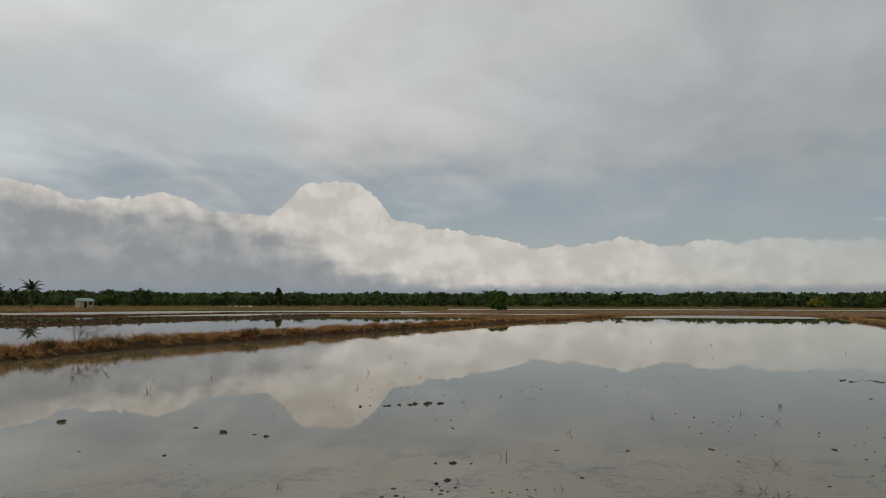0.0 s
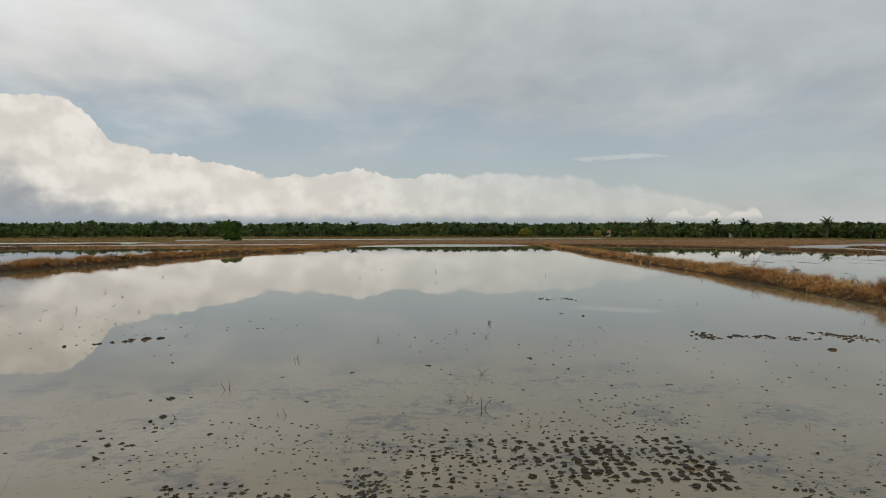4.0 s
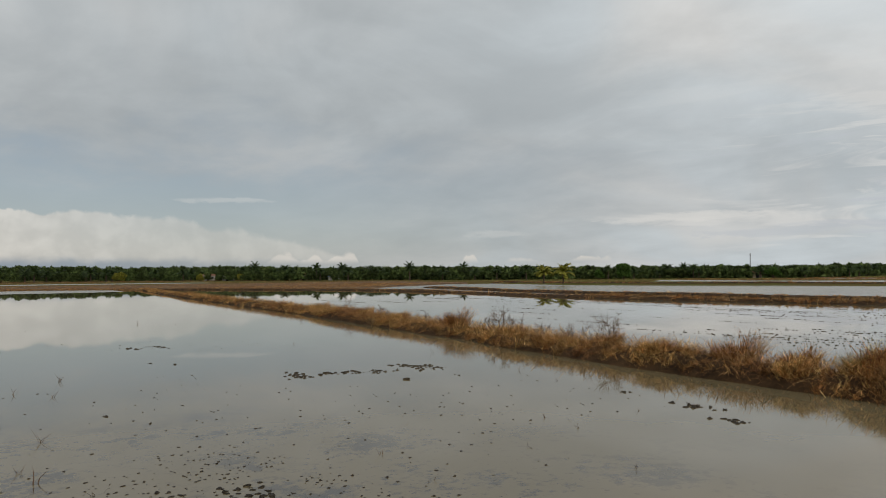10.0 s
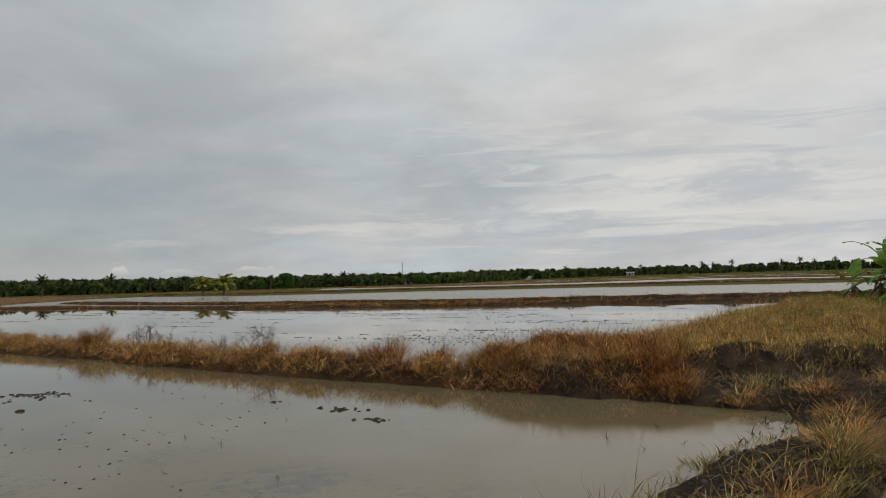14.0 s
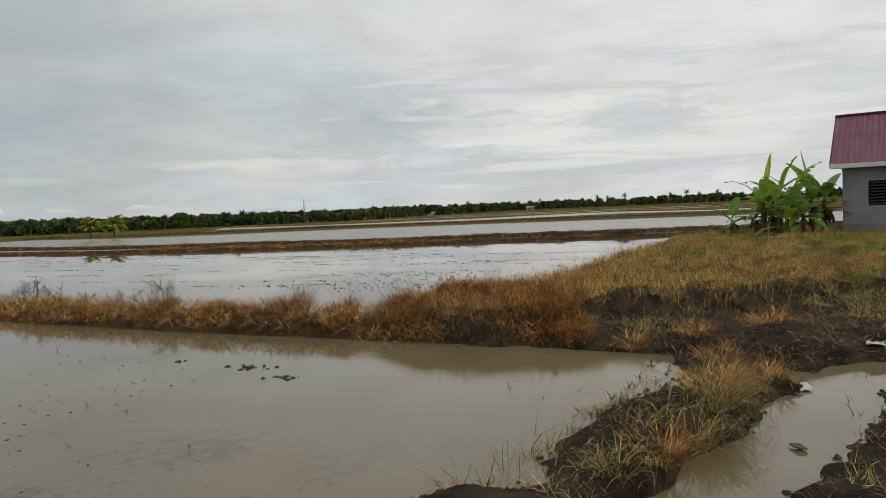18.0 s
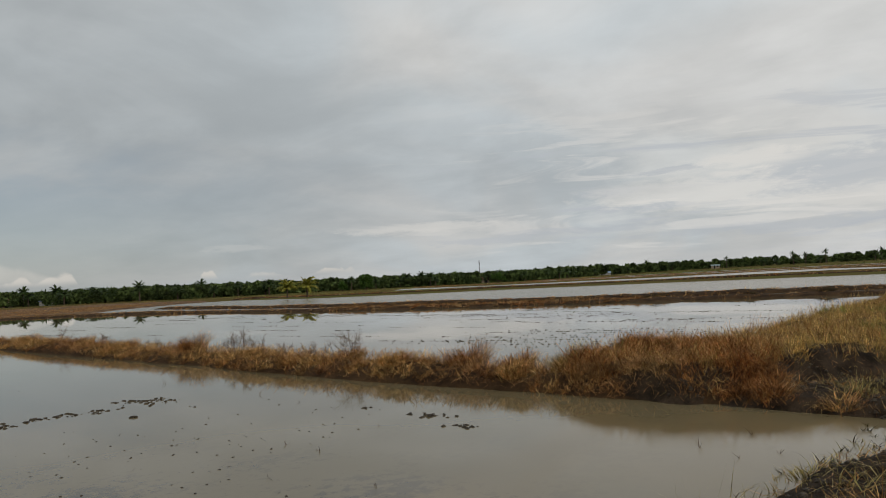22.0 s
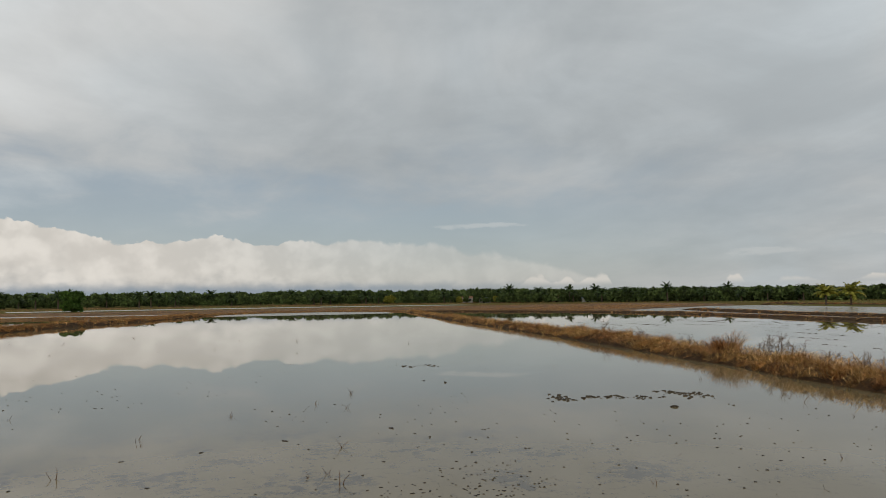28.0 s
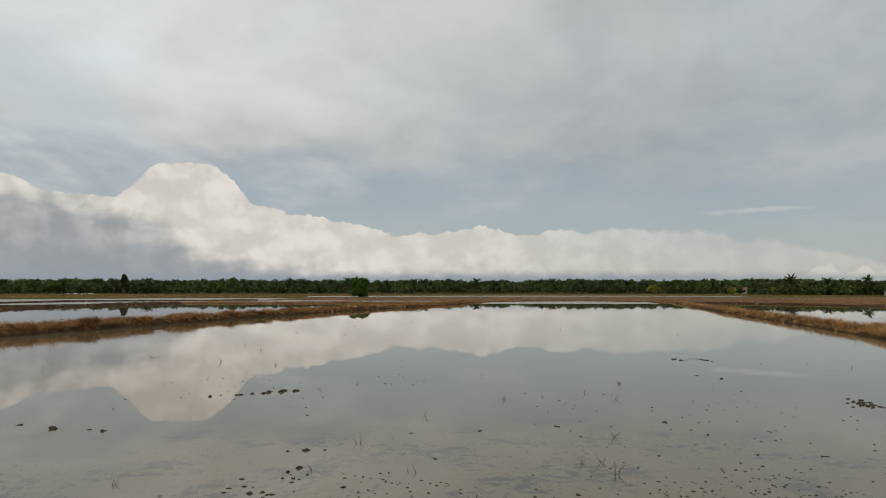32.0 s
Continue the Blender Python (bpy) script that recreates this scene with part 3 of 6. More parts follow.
class Line:
    """A polyline on the ground with arc length, for banks and rows."""

    def __init__(self, pts):
        self.p = np.array(pts, float)
        d = np.diff(self.p, axis=0)
        self.s = np.concatenate([[0], np.cumsum(np.hypot(d[:, 0], d[:, 1]))])
        self.length = self.s[-1]

    def at(self, s):
        s = np.asarray(s, float)
        x, y = np.interp(s, self.s, self.p[:, 0]), np.interp(s, self.s, self.p[:, 1])
        e = 0.8
        dx = np.interp(s + e, self.s, self.p[:, 0]) - np.interp(s - e, self.s, self.p[:, 0])
        dy = np.interp(s + e, self.s, self.p[:, 1]) - np.interp(s - e, self.s, self.p[:, 1])
        n = np.hypot(dx, dy) + 1e-9
        return x, y, dy / n, -dx / n      # the normal points to the right of the way


def bund_height(u, s, h, seed):
    """Height of a bank at u across (-1 to 1) and s along."""
    body = (1 - np.clip(np.abs(u), 0, 1) ** 2.6)
    return -0.2 + (h + 0.2) * body * (1 + 0.10 * vnoise(s, u * 2, 2.5, seed)) + 0.03 * vnoise(s, u * 3, 0.5, seed + 1) * body


def bund(name, line, half, h, label, step=0.25, cols=15, seed=3, far_step=None, mat=None):
    s = [0.0]
    while s[-1] < line.length:
        s.append(s[-1] + (step if far_step is None or s[-1] < 45 else far_step))
    s = np.minimum(np.array(s), line.length)
    u = np.linspace(-1, 1, cols)
    S, U = np.meshgrid(s, u, indexing="ij")
    x, y, nx, ny = line.at(S)
    wig = half * (1 + 0.10 * vnoise(S, U * 0 + np.sign(U), 1.6, seed + 5))
    V = np.stack([x + nx * U * wig, y + ny * U * wig, bund_height(U, S, h, seed)], -1)
    i, j = np.meshgrid(np.arange(len(s) - 1), np.arange(cols - 1), indexing="ij")
    a = (i * cols + j).ravel()
    q = np.stack([a, a + 1, a + cols + 1, a + cols], 1)
    ob = new(name, fast_mesh(name, V.reshape(-1, 3), [q], mat or MUD, True))
    return tagged(ob, label, "bank", kind="structure")


def bund_grass(name, line, half, h, label, mat, per_m, height, s0=0.0, s1=None, width=0.010, spread=0.9, seed=11, tuft=9, lean=0.9, droop=0.7, segs=3, side=(-1.0, 1.0)):
    """Tussocks along a bank, thick in places, between two limits across it."""
    r = np.random.default_rng(seed)
    s1 = line.length if s1 is None else s1
    n = int((s1 - s0) * per_m / tuft)
    cs, cu = r.uniform(s0, s1, n), r.uniform(max(-spread, side[0]), min(spread, side[1]), n)
    keep = vnoise(cs, cu * 3, 0.9, seed) > -0.75 + 0.3 * np.abs(cu)
    cs, cu = cs[keep], cu[keep]
    size = r.uniform(0.7, 1.25, len(cs)) * (1 + 0.25 * vnoise(cs, cu, 1.3, seed + 2))
    ds, du = r.normal(0, 0.07, len(cs) * tuft), r.normal(0, 0.07, len(cs) * tuft)
    s = np.repeat(cs, tuft) + ds
    u = np.clip(np.repeat(cu, tuft) + du / half, -0.97, 0.97)
    hh = height * np.repeat(size, tuft)
    s = np.clip(s, 0, line.length)
    x, y, nx, ny = line.at(s)
    z = bund_height(u, s, h, 3)
    roots = np.stack([x + nx * u * half, y + ny * u * half, z - 0.02], 1)
    ok = z > 0.01
    # blades tend to hang outwards over the sides
    out = np.arctan2(ny * np.sign(u), nx * np.sign(u)) + r.normal(0, 1.3, len(u))
    own = np.arctan2(ny * du - nx * ds, nx * du + ny * ds) + r.normal(0, 0.4, len(u))
    out = np.where(r.uniform(0, 1, len(u)) < 0.6, own, out)
    me = blades(name, roots[ok], hh[ok], mat, width, lean, droop, out[ok], segs, seed)
    return tagged(new(name, me), label, "grass", kind="stuff")


# ---- ground, water and banks ----
FIELDS = [(-125, -60), (-112, 60), (-100, 117), (-96, 140), (-88, 158), (-62, 178), (40, 176), (140, 176), (126, 125), (116, 104), (102, 73), (102, 53), (106, 40), (105, 18), (99, -14), (99, -60)]


def ground_sheet():
    f = np.array(FIELDS, float)
    c = f.mean(0)
    d = (f - c) / np.linalg.norm(f - c, axis=1)[:, None]
    ring0 = np.column_stack([f, np.full(len(f), -0.3)])
    ring1 = np.column_stack([f + d * 1.5, np.full(len(f), 0.28)])
    ring2 = np.column_stack([f + d * 40, np.full(len(f), 0.25)])
    ring3 = np.column_stack([c + d * 900, np.full(len(f), 0.3)])
    ring4 = np.column_stack([c + d * 4600, np.full(len(f), 0.3)])
    v = np.concatenate([ring0, ring1, ring2, ring3, ring4, [[*c, -0.3]]])
    n = len(f)
    q = [(r * n + i, r * n + (i + 1) % n, (r + 1) * n + (i + 1) % n, (r + 1) * n + i) for r in range(4) for i in range(n)]
    t = [(5 * n, i, (i + 1) % n) for i in range(n)]
    q = [x[::-1] for x in q]
    return tagged(new("ground", fast_mesh("ground", v, [q, t], FIELD)), "flat brown and green farmland reaching the horizon", "ground", kind="structure")


ground_sheet()


def water_sheet(name, pts, z, label, mat=None):
    bm = bmesh.new()
    bm.faces.new([bm.verts.new((x, y, z)) for x, y in pts])
    bm.normal_update()
    for f in bm.faces:
        if f.normal.z < 0:
            f.normal_flip()
    bmesh.ops.triangulate(bm, faces=bm.faces[:])
    return tagged(new(name, from_bm(name, bm, mat or WATER)), label, "water", kind="structure")


water_sheet("water", FIELDS, 0.0, "still muddy grey-brown water over flooded paddy fields")
STRIPS = ([(131, 74), (127, 50), (122, 18), (128, 4), (134, -6), (123, -18), (122, -34), (130, -34), (136, -19), (162, -7), (163, 5), (145, 22), (143, 57), (160, 88)],
          [(184, 60), (188, 30), (184, 8), (180, -30), (188, -32), (196, 6), (200, 30), (196, 62)],
          [(228, 46), (232, 0), (222, -50), (236, -56), (248, 0), (244, 52)],
          [(-26, 186), (10, 190), (64, 190), (92, 186), (98, 210), (66, 222), (10, 224), (-30, 214)])
for strip in STRIPS:
    water_sheet("water", strip, 0.292, "narrow flooded paddy strip in the distance", RIPPLED)

water_sheet("water", [(49, -40), (48.2, -20), (47.8, -3), (47.4, 9), (47.6, 23), (50.2, 38.5), (54.6, 50.4), (59, 65.5), (71, 111), (115, 103), (101.2, 73), (101.2, 53), (105.2, 40), (104.2, 18), (98.2, -14), (98.2, -40)], 0.004, "wind-rippled pale water in the farther field", RIPPLED)
water_sheet("water", [(-58, 92), (-46, 100), (-36, 109.5), (8, 109), (14, 116), (8, 130), (-20, 138), (-44, 134), (-56, 122), (-62, 98)], 0.004, "wind-rippled pale water beyond the far bank", RIPPLED)
water_sheet("water", [(-104, 62), (-88, 76), (-72, 87), (-62, 99), (-57, 123), (-45, 134), (-30, 138), (-28, 176), (-62, 176), (-87, 157), (-95, 140), (-99, 117), (-110, 64)], 0.006, "narrow pale water strip on the western land", RIPPLED)
water_sheet("water", [(11, 101), (18, 99.6), (31, 98), (37, 100), (40, 114), (37, 119), (32, 125), (20, 122), (13, 112)], 0.004, "wind-rippled pale water at the far end of the field", RIPPLED)

R_LINE = Line([(13.4, -0.6), (13.65, 1.8), (14.5, 5.2), (15.15, 7.8), (15.9, 10.8), (16.8, 13.3), (18.2, 18.1), (19.35, 22.1), (20.95, 27.7), (23.2, 36.1), (26.2, 48.2), (32.5, 72.2), (43.6, 111)])
L_LINE = Line([(-19, 2), (-18.2, 12), (-17.3, 20.0), (-16.9, 25.3), (-15.3, 31.6), (-14.0, 35.9), (-12.7, 42), (-10.7, 49), (-6.1, 64), (-4, 70.3), (2, 84.2), (9, 107)])
R2_LINE = Line([(49, -40), (48.2, -20), (47.8, -3), (47.4, 9), (47.6, 23), (50.2, 38.5), (54.2, 50.4), (57, 60), (58.2, 74), (55, 88), (50.5, 99), (46, 108)])
R2B_LINE = Line([(55.5, -40), (54.7, -20), (54.2, -3), (53.8, 9), (54.2, 23), (57.4, 38.5), (62, 52), (67, 64), (74, 78)])
L2_LINE = Line([(-70, 0), (-56, 22), (-49, 44), (-43.6, 60), (-39.8, 80), (-34, 108)])
T_LINE = Line([(-36, 108.5), (-12, 108.5), (6, 107.5), (12, 113.5), (20, 123.5), (32, 126.5), (39, 119), (45, 110)])
R_W, L_W, R2_W, L2_W, T_W = 1.15, 1.2, 1.7, 1.5, 1.9
bund("bund_east", R_LINE, R_W, 0.24, "low mud bank between two flooded fields", seed=3, far_step=1.0, mat=BANKSOIL)
bund("bund_west", L_LINE, L_W, 0.30, "low mud bank between two flooded fields", step=0.5, seed=3, far_step=1.0, mat=BANKSOIL)
bund("bund_far_east", R2_LINE, R2_W, 0.19, "low brown mud bank across the water", step=0.8, seed=3, mat=BANKSOIL)
bund("bund_far_east", R2B_LINE, 1.9, 0.25, "second low mud bank beside a narrow channel", step=0.8, seed=3, mat=BANKSOIL)
bund("bund_far_west", L2_LINE, L2_W, 0.24, "low brown mud bank across the water", step=0.8, seed=3, mat=BANKSOIL)
bund("bund_north", T_LINE, T_W, 0.20, "low brown bank closing the far end of the fields", step=1.0, seed=3, mat=BROWN)

WEST_BANK = Line([(-96, 70), (-86, 77), (-71, 86.5), (-61, 98), (-56, 122), (-44.5, 132), (-28, 136)])
bund("bund_west_far", WEST_BANK, 1.6, 0.24, "low dark bank beyond the western water", step=1.0, seed=3, mat=BANKSOIL)


def land_sheet(name, pts, z, label):
    """A level piece of fallow land with sloping sides."""
    p = np.array(pts, float)
    q, r_ = np.roll(p, -1, axis=0), np.roll(p, 1, axis=0)
    n_ = np.stack([(q - r_)[:, 1], -(q - r_)[:, 0]], 1)
    n_ /= np.linalg.norm(n_, axis=1)[:, None]
    if np.sum(p[:, 0] * q[:, 1] - q[:, 0] * p[:, 1]) < 0:
        n_ = -n_
    k = len(p)
    v = np.concatenate([np.column_stack([p, np.full(k, z)]), np.column_stack([p + n_ * 1.2, np.full(k, -0.3)])])
    bm = bmesh.new()
    vs = [bm.verts.new(c) for c in v]
    bm.faces.new(vs[:k])
    for i in range(k):
        bm.faces.new((vs[i], vs[i + k], vs[(i + 1) % k + k], vs[(i + 1) % k]))
    bm.normal_update()
    bmesh.ops.triangulate(bm, faces=[f for f in bm.faces if len(f.verts) > 4])
    bmesh.ops.recalc_face_normals(bm, faces=bm.faces)
    return tagged(new(name, from_bm(name, bm, EARTH)), label, "ground", kind="structure")


NORTH_LAND = [(14, 119), (20, 128), (32, 131), (41, 122), (48, 111), (58, 93), (62, 81), (80, 94), (93, 100), (120, 116), (150, 182), (-26, 182), (-26, 140), (4, 136)]
land_sheet("ground_north", NORTH_LAND, 0.2, "level brown fallow land beyond the field")
FAR_LINES = [Line([(-170, 176), (-64, 184), (-34, 184)]), Line([(-190, 300), (-40, 306), (90, 304), (170, 290)]), Line([(-108, 62), (-103, 117), (-98, 140)]), Line([(119, 105), (105, 73), (105, 53), (109, 40), (108, 18), (102, -14), (102, -50)]),
             Line([(170, 90), (168, 52), (170, 20), (168, -8), (150, -22), (140, -50)]), Line([(206, 70), (208, 20), (204, -20), (192, -60)])]
for k, far_line in enumerate(FAR_LINES):
    bund("bund_distant", far_line, 2.0, 0.45, "distant brown field bank", step=2.0, cols=9, seed=3, mat=BANKSOIL if k == 3 else BROWN)

# near ground: the raised grass pad, the dyke and the bank that the camera stands on
PAD = [(12.05, -0.1), (12.4, 0.8), (12.8, 1.9), (12.85, 2.8), (14.2, 3.9), (15.4, 3.0), (17.6, 2.1), (19.7, 1.0), (24, -0.4), (31, -2.4), (40, -5.2), (46, -7.5), (46, -30), (11.6, -30), (11.4, -6.0), (11.35, -4.2), (11.25, -3.8), (11.05, -3.4), (10.8, -3.1), (11.0, -2.5), (11.6, -1.9), (11.9, -1.3), (11.95, -0.8)]
UPPER = [(12.9, 0.9), (13.4, 2.6), (14.3, 3.2), (15.4, 2.4), (17.6, 1.5), (19.7, 0.4), (24, -1.0), (31, -3.0), (40, -5.8), (46, -8.1), (46, -30), (16.6, -30), (16.1, -5.4), (15.2, -3.8), (14.9, -2.3), (14.3, -1.1), (13.4, -0.2)]
BANK = [(11.6, -4.3), (10.3, -3.5), (9.4, -3.12), (8.5, -2.7), (7.4, -2.1), (6.1, -1.45), (4.6, -0.5), (3.0, 0.5), (-8, 2.6), (-24, 5.4), (-24, -30), (11.6, -30), (11.6, -5)]
DYKE = Line([(11.6, -2.2), (10.6, -1.95), (9.45, -1.45), (8.5, -1.0), (7.65, -0.55), (6.9, -0.2), (5.8, 0.4), (4.2, 1.0), (2.0, 1.4), (0, 1.7), (-3, 2.3), (-8, 3.2), (-19, 5.2)])
DYKE_HALF = ([0, 1.0, 2.4, 3.5, 4.4, 5.3, 6.5, 40], [1.1, 0.95, 1.05, 0.85, 0.85, 0.85, 0.9, 1.0])


def inside_depth(x, y, poly):
    """Signed distance to a polygon, positive inside."""
    p = np.array(poly, float)
    q = np.roll(p, -1, axis=0)
    best = np.full(x.shape, 1e9)
    odd = np.zeros(x.shape, bool)
    for (ax, ay), (bx, by) in zip(p, q):
        ex, ey = bx - ax, by - ay
        t = np.clip(((x - ax) * ex + (y - ay) * ey) / (ex * ex + ey * ey), 0, 1)
        best = np.minimum(best, np.hypot(x - ax - t * ex, y - ay - t * ey))
        cross = ((ay > y) != (by > y)) & (x < (bx - ax) * (y - ay) / (by - ay + 1e-12) + ax)
        odd ^= cross
    return np.where(odd, best, -best)


def line_dist(x, y, line):
    best, where = np.full(x.shape, 1e9), np.zeros(x.shape)
    for (ax, ay), (bx, by), s in zip(line.p[:-1], line.p[1:], line.s[:-1]):
        ex, ey = bx - ax, by - ay
        l2 = ex * ex + ey * ey
        t = np.clip(((x - ax) * ex + (y - ay) * ey) / l2, 0, 1)
        d = np.hypot(x - ax - t * ex, y - ay - t * ey)
        where = np.where(d < best, s + t * math.sqrt(l2), where)
        best = np.minimum(best, d)
    return best, where


def smooth(a, lo, hi):
    t = np.clip((a - lo) / (hi - lo), 0, 1)
    return t * t * (3 - 2 * t)


def terrain(x, y):
    x, y = np.asarray(x, float), np.asarray(y, float)
    warp = 0.14 * vnoise(x, y, 0.6, 21) + 0.03 * vnoise(x, y, 0.30, 22)
    pad = inside_depth(x, y, PAD) + warp
    h_pad = -0.22 + 0.34 * smooth(pad, -0.25, 0.45) + 0.33 * smooth(inside_depth(x, y, UPPER) + 1.3 * warp, -0.35, 0.30) + 0.10 * smooth(pad, 3, 9)
    bank = inside_depth(x, y, BANK) + warp
    h_bank = -0.22 + 0.31 * smooth(bank, -0.30, 0.25) + 0.33 * smooth(bank, 0.5, 2.4)
    d, s = line_dist(x, y, DYKE)
    u = (d + warp * 1.2) / np.interp(s, *DYKE_HALF)
    field_side = (x - 9.45) * 0.45 + (y + 1.45) * 0.89
    h_dyke = -0.22 + (0.50 - 0.20 * smooth(field_side, -0.45, 0.30) * smooth(x, 6.0, 7.5)) * (1 - np.clip(u, 0, 1) ** 2.2) * (1 + 0.25 * vnoise(x, y, 0.9, 24))
    mound = 0.30 * np.exp(-(((x - 11.95) / 0.75) ** 2 + ((y + 2.85) / 0.6) ** 2)) + 0.16 * np.exp(-(((x - 12.6) / 0.8) ** 2 + ((y + 4.4) / 0.9) ** 2))
    h = np.maximum(np.maximum(h_pad, h_bank), h_dyke) + mound
    rough = 0.07 * vnoise(x, y, 0.55, 25) + 0.03 * vnoise(x, y, 0.30, 26) + 0.04 * np.abs(vnoise(x, y, 0.45, 27))
    return h + rough * smooth(h, -0.2, 0.1)


def near_ground():
    xs = np.concatenate([np.arange(-24, 4, 0.5), np.arange(4, 16, 0.055), np.arange(16, 46.01, 0.4)])
    ys = np.concatenate([np.arange(-30, -6, 0.6), np.arange(-6, 4.2, 0.055), np.arange(4.2, 7, 0.4)])
    X, Y = np.meshgrid(xs, ys, indexing="ij")
    Z = terrain(X, Y)
    n, m = X.shape
    i, j = np.meshgrid(np.arange(n - 1), np.arange(m - 1), indexing="ij")
    a = (i * m + j).ravel()
    q = np.stack([a, a + m, a + m + 1, a + 1], 1)
    keep = np.max(Z.ravel()[q], axis=1) > -0.21
    return tagged(new("near_bank", fast_mesh("near_bank", np.stack([X, Y, Z], -1).reshape(-1, 3), [q[keep]], MUD, True)), "dark trampled mud bank, dyke and raised grassy pad", "ground", kind="structure")


near_ground()


# ---- grass ----
bund_grass("dry_grass", R_LINE, R_W, 0.24, "straw-coloured dead grass thick on the mud bank", STRAW, 950, 0.27, 5, 26, 0.010, seed=11, tuft=50, lean=1.1, droop=1.6, segs=4, side=(-0.82, 0.9))
bund_grass("dry_grass", R_LINE, R_W, 0.24, "straw-coloured dead grass where the bank meets the pad", STRAW, 500, 0.30, 1.5, 5, 0.010, seed=31, tuft=60, lean=1.1, droop=1.6, segs=4, side=(-0.78, 0.9))
bund_grass("dry_grass", R_LINE, R_W, 0.24, "straw-coloured dead grass on the receding mud bank", STRAW, 460, 0.35, 26, 62, 0.018, seed=12, tuft=30, lean=1.1, droop=1.5, segs=3, side=(-0.82, 0.9))
bund_grass("dry_grass", R_LINE, R_W, 0.24, "straw-coloured dead grass on the far mud bank", STRAW, 130, 0.28, 62, None, 0.035, seed=13, segs=2)
bund_grass("rust_grass", R_LINE, R_W, 0.24, "rust-brown dead grass among the straw", RUST, 420, 0.28, 1.5, 40, 0.010, seed=14, tuft=50, lean=1.0, droop=1.5, segs=4, side=(-0.75, 0.9))
bund_grass("dry_grass", L_LINE, L_W, 0.30, "brown dead grass thick on the mud bank", RUST, 520, 0.38, 8, 60, 0.020, seed=15, tuft=26, segs=3, droop=1.2, side=(-0.9, 0.72))
bund_grass("straw_grass", L_LINE, L_W, 0.30, "pale straw among the brown dead grass", STRAW, 110, 0.28, 12, 60, 0.018, seed=16, tuft=16, segs=2, side=(-0.9, 0.7))
bund_grass("dry_grass", L_LINE, L_W, 0.30, "straw on the far part of the mud bank", STRAW, 130, 0.30, 60, None, 0.035, seed=17, segs=2)
bund_grass("rust_grass", L_LINE, L_W, 0.30, "rust-brown grass on the far part of the mud bank", RUST, 260, 0.26, 55, None, 0.04, seed=28, segs=2)
bund_grass("dry_grass", R2_LINE, R2_W, 0.19, "rust-brown grass on the bank across the water", RUST, 230, 0.32, 47, 72, 0.03, seed=18, segs=2)
bund_grass("dry_grass", R2_LINE, R2_W, 0.19, "short rust-brown grass along the bank", RUST, 110, 0.15, 15, None, 0.03, seed=32, segs=2)
bund_grass("straw_grass", R2_LINE, R2_W, 0.19, "pale straw on the bank across the water", STRAW, 80, 0.20, 45, None, 0.03, seed=19, segs=2)
bund_grass("dry_grass", L2_LINE, L2_W, 0.24, "brown dead grass on the distant bank", RUST, 70, 0.16, 0, None, 0.035, seed=20, segs=2)
bund_grass("scrub", L2_LINE, L2_W, 0.24, "patches of dark scrub on the distant bank", SCRUB, 70, 0.30, 20, None, 0.05, seed=33, tuft=40, segs=2, lean=0.9, droop=1.2)
bund_grass("dry_grass", T_LINE, T_W, 0.20, "brown dead grass on the far bank", STRAW, 200, 0.16, 0, None, 0.055, seed=23, segs=2)
bund_grass("rust_grass", T_LINE, T_W, 0.20, "rust-brown dead grass on the far bank", RUST, 220, 0.16, 0, None, 0.055, seed=24, segs=2)

bund_grass("rust_grass", WEST_BANK, 1.6, 0.24, "rust-brown grass on the distant western bank", RUST, 90, 0.16, 0, None, 0.06, seed=21, segs=2)
bund_grass("rust_grass", R2B_LINE, 1.9, 0.25, "rust-brown grass on the second bank", RUST, 90, 0.20, 15, None, 0.035, seed=22, segs=2)
bund_grass("straw_grass", R2B_LINE, 1.9, 0.25, "pale straw on the second bank", STRAW, 40, 0.20, 15, None, 0.035, seed=29, segs=2)
for k, far_line in enumerate(FAR_LINES):
    bund_grass("far_bank_grass", far_line, 2.0, 0.45, "rust-brown grass on a distant field bank", RUST if k % 2 else STRAW, 110, 0.22, 0, None, 0.08, seed=80 + k, segs=2)


def strewn(name, line, half, h, s0, s1, n, mat, label, length, width, seed):
    """Broken straw lying every way over the standing grass."""
    r = np.random.default_rng(seed)
    s, u = r.uniform(s0, s1, n), r.uniform(-0.95, 0.85, n)
    x, y, nx, ny = line.at(s)
    z = bund_height(u, s, h, 3)
    roots = np.stack([x + nx * u * half, y + ny * u * half, np.maximum(z, 0.0) + r.uniform(0.02, 0.2, n) * (1 - np.abs(u) * 0.6)], 1)
    ok = z > 0.02
    me = blades(name, roots[ok], length, mat, width, 1.7, 0.5, None, 3, seed)
    return tagged(new(name, me), label, "straw", kind="stuff")


strewn("lying_straw", R_LINE, R_W, 0.24, 1, 30, 17000, STRAW, "pale broken straw lying over the bank grass", 0.30, 0.013, 25)
strewn("lying_straw", R_LINE, R_W, 0.24, 30, 70, 5000, STRAW, "pale broken straw lying over the far bank grass", 0.32, 0.02, 26)
strewn("lying_straw", L_LINE, L_W, 0.30, 12, 60, 5000, STRAW, "broken straw lying over the bank grass", 0.32, 0.018, 27)


def scatter(x0, x1, y0, y1, n, seed, test):
    r = np.random.default_rng(seed)
    x, y = r.uniform(x0, x1, n), r.uniform(y0, y1, n)
    ok = test(x, y)
    return x[ok], y[ok]


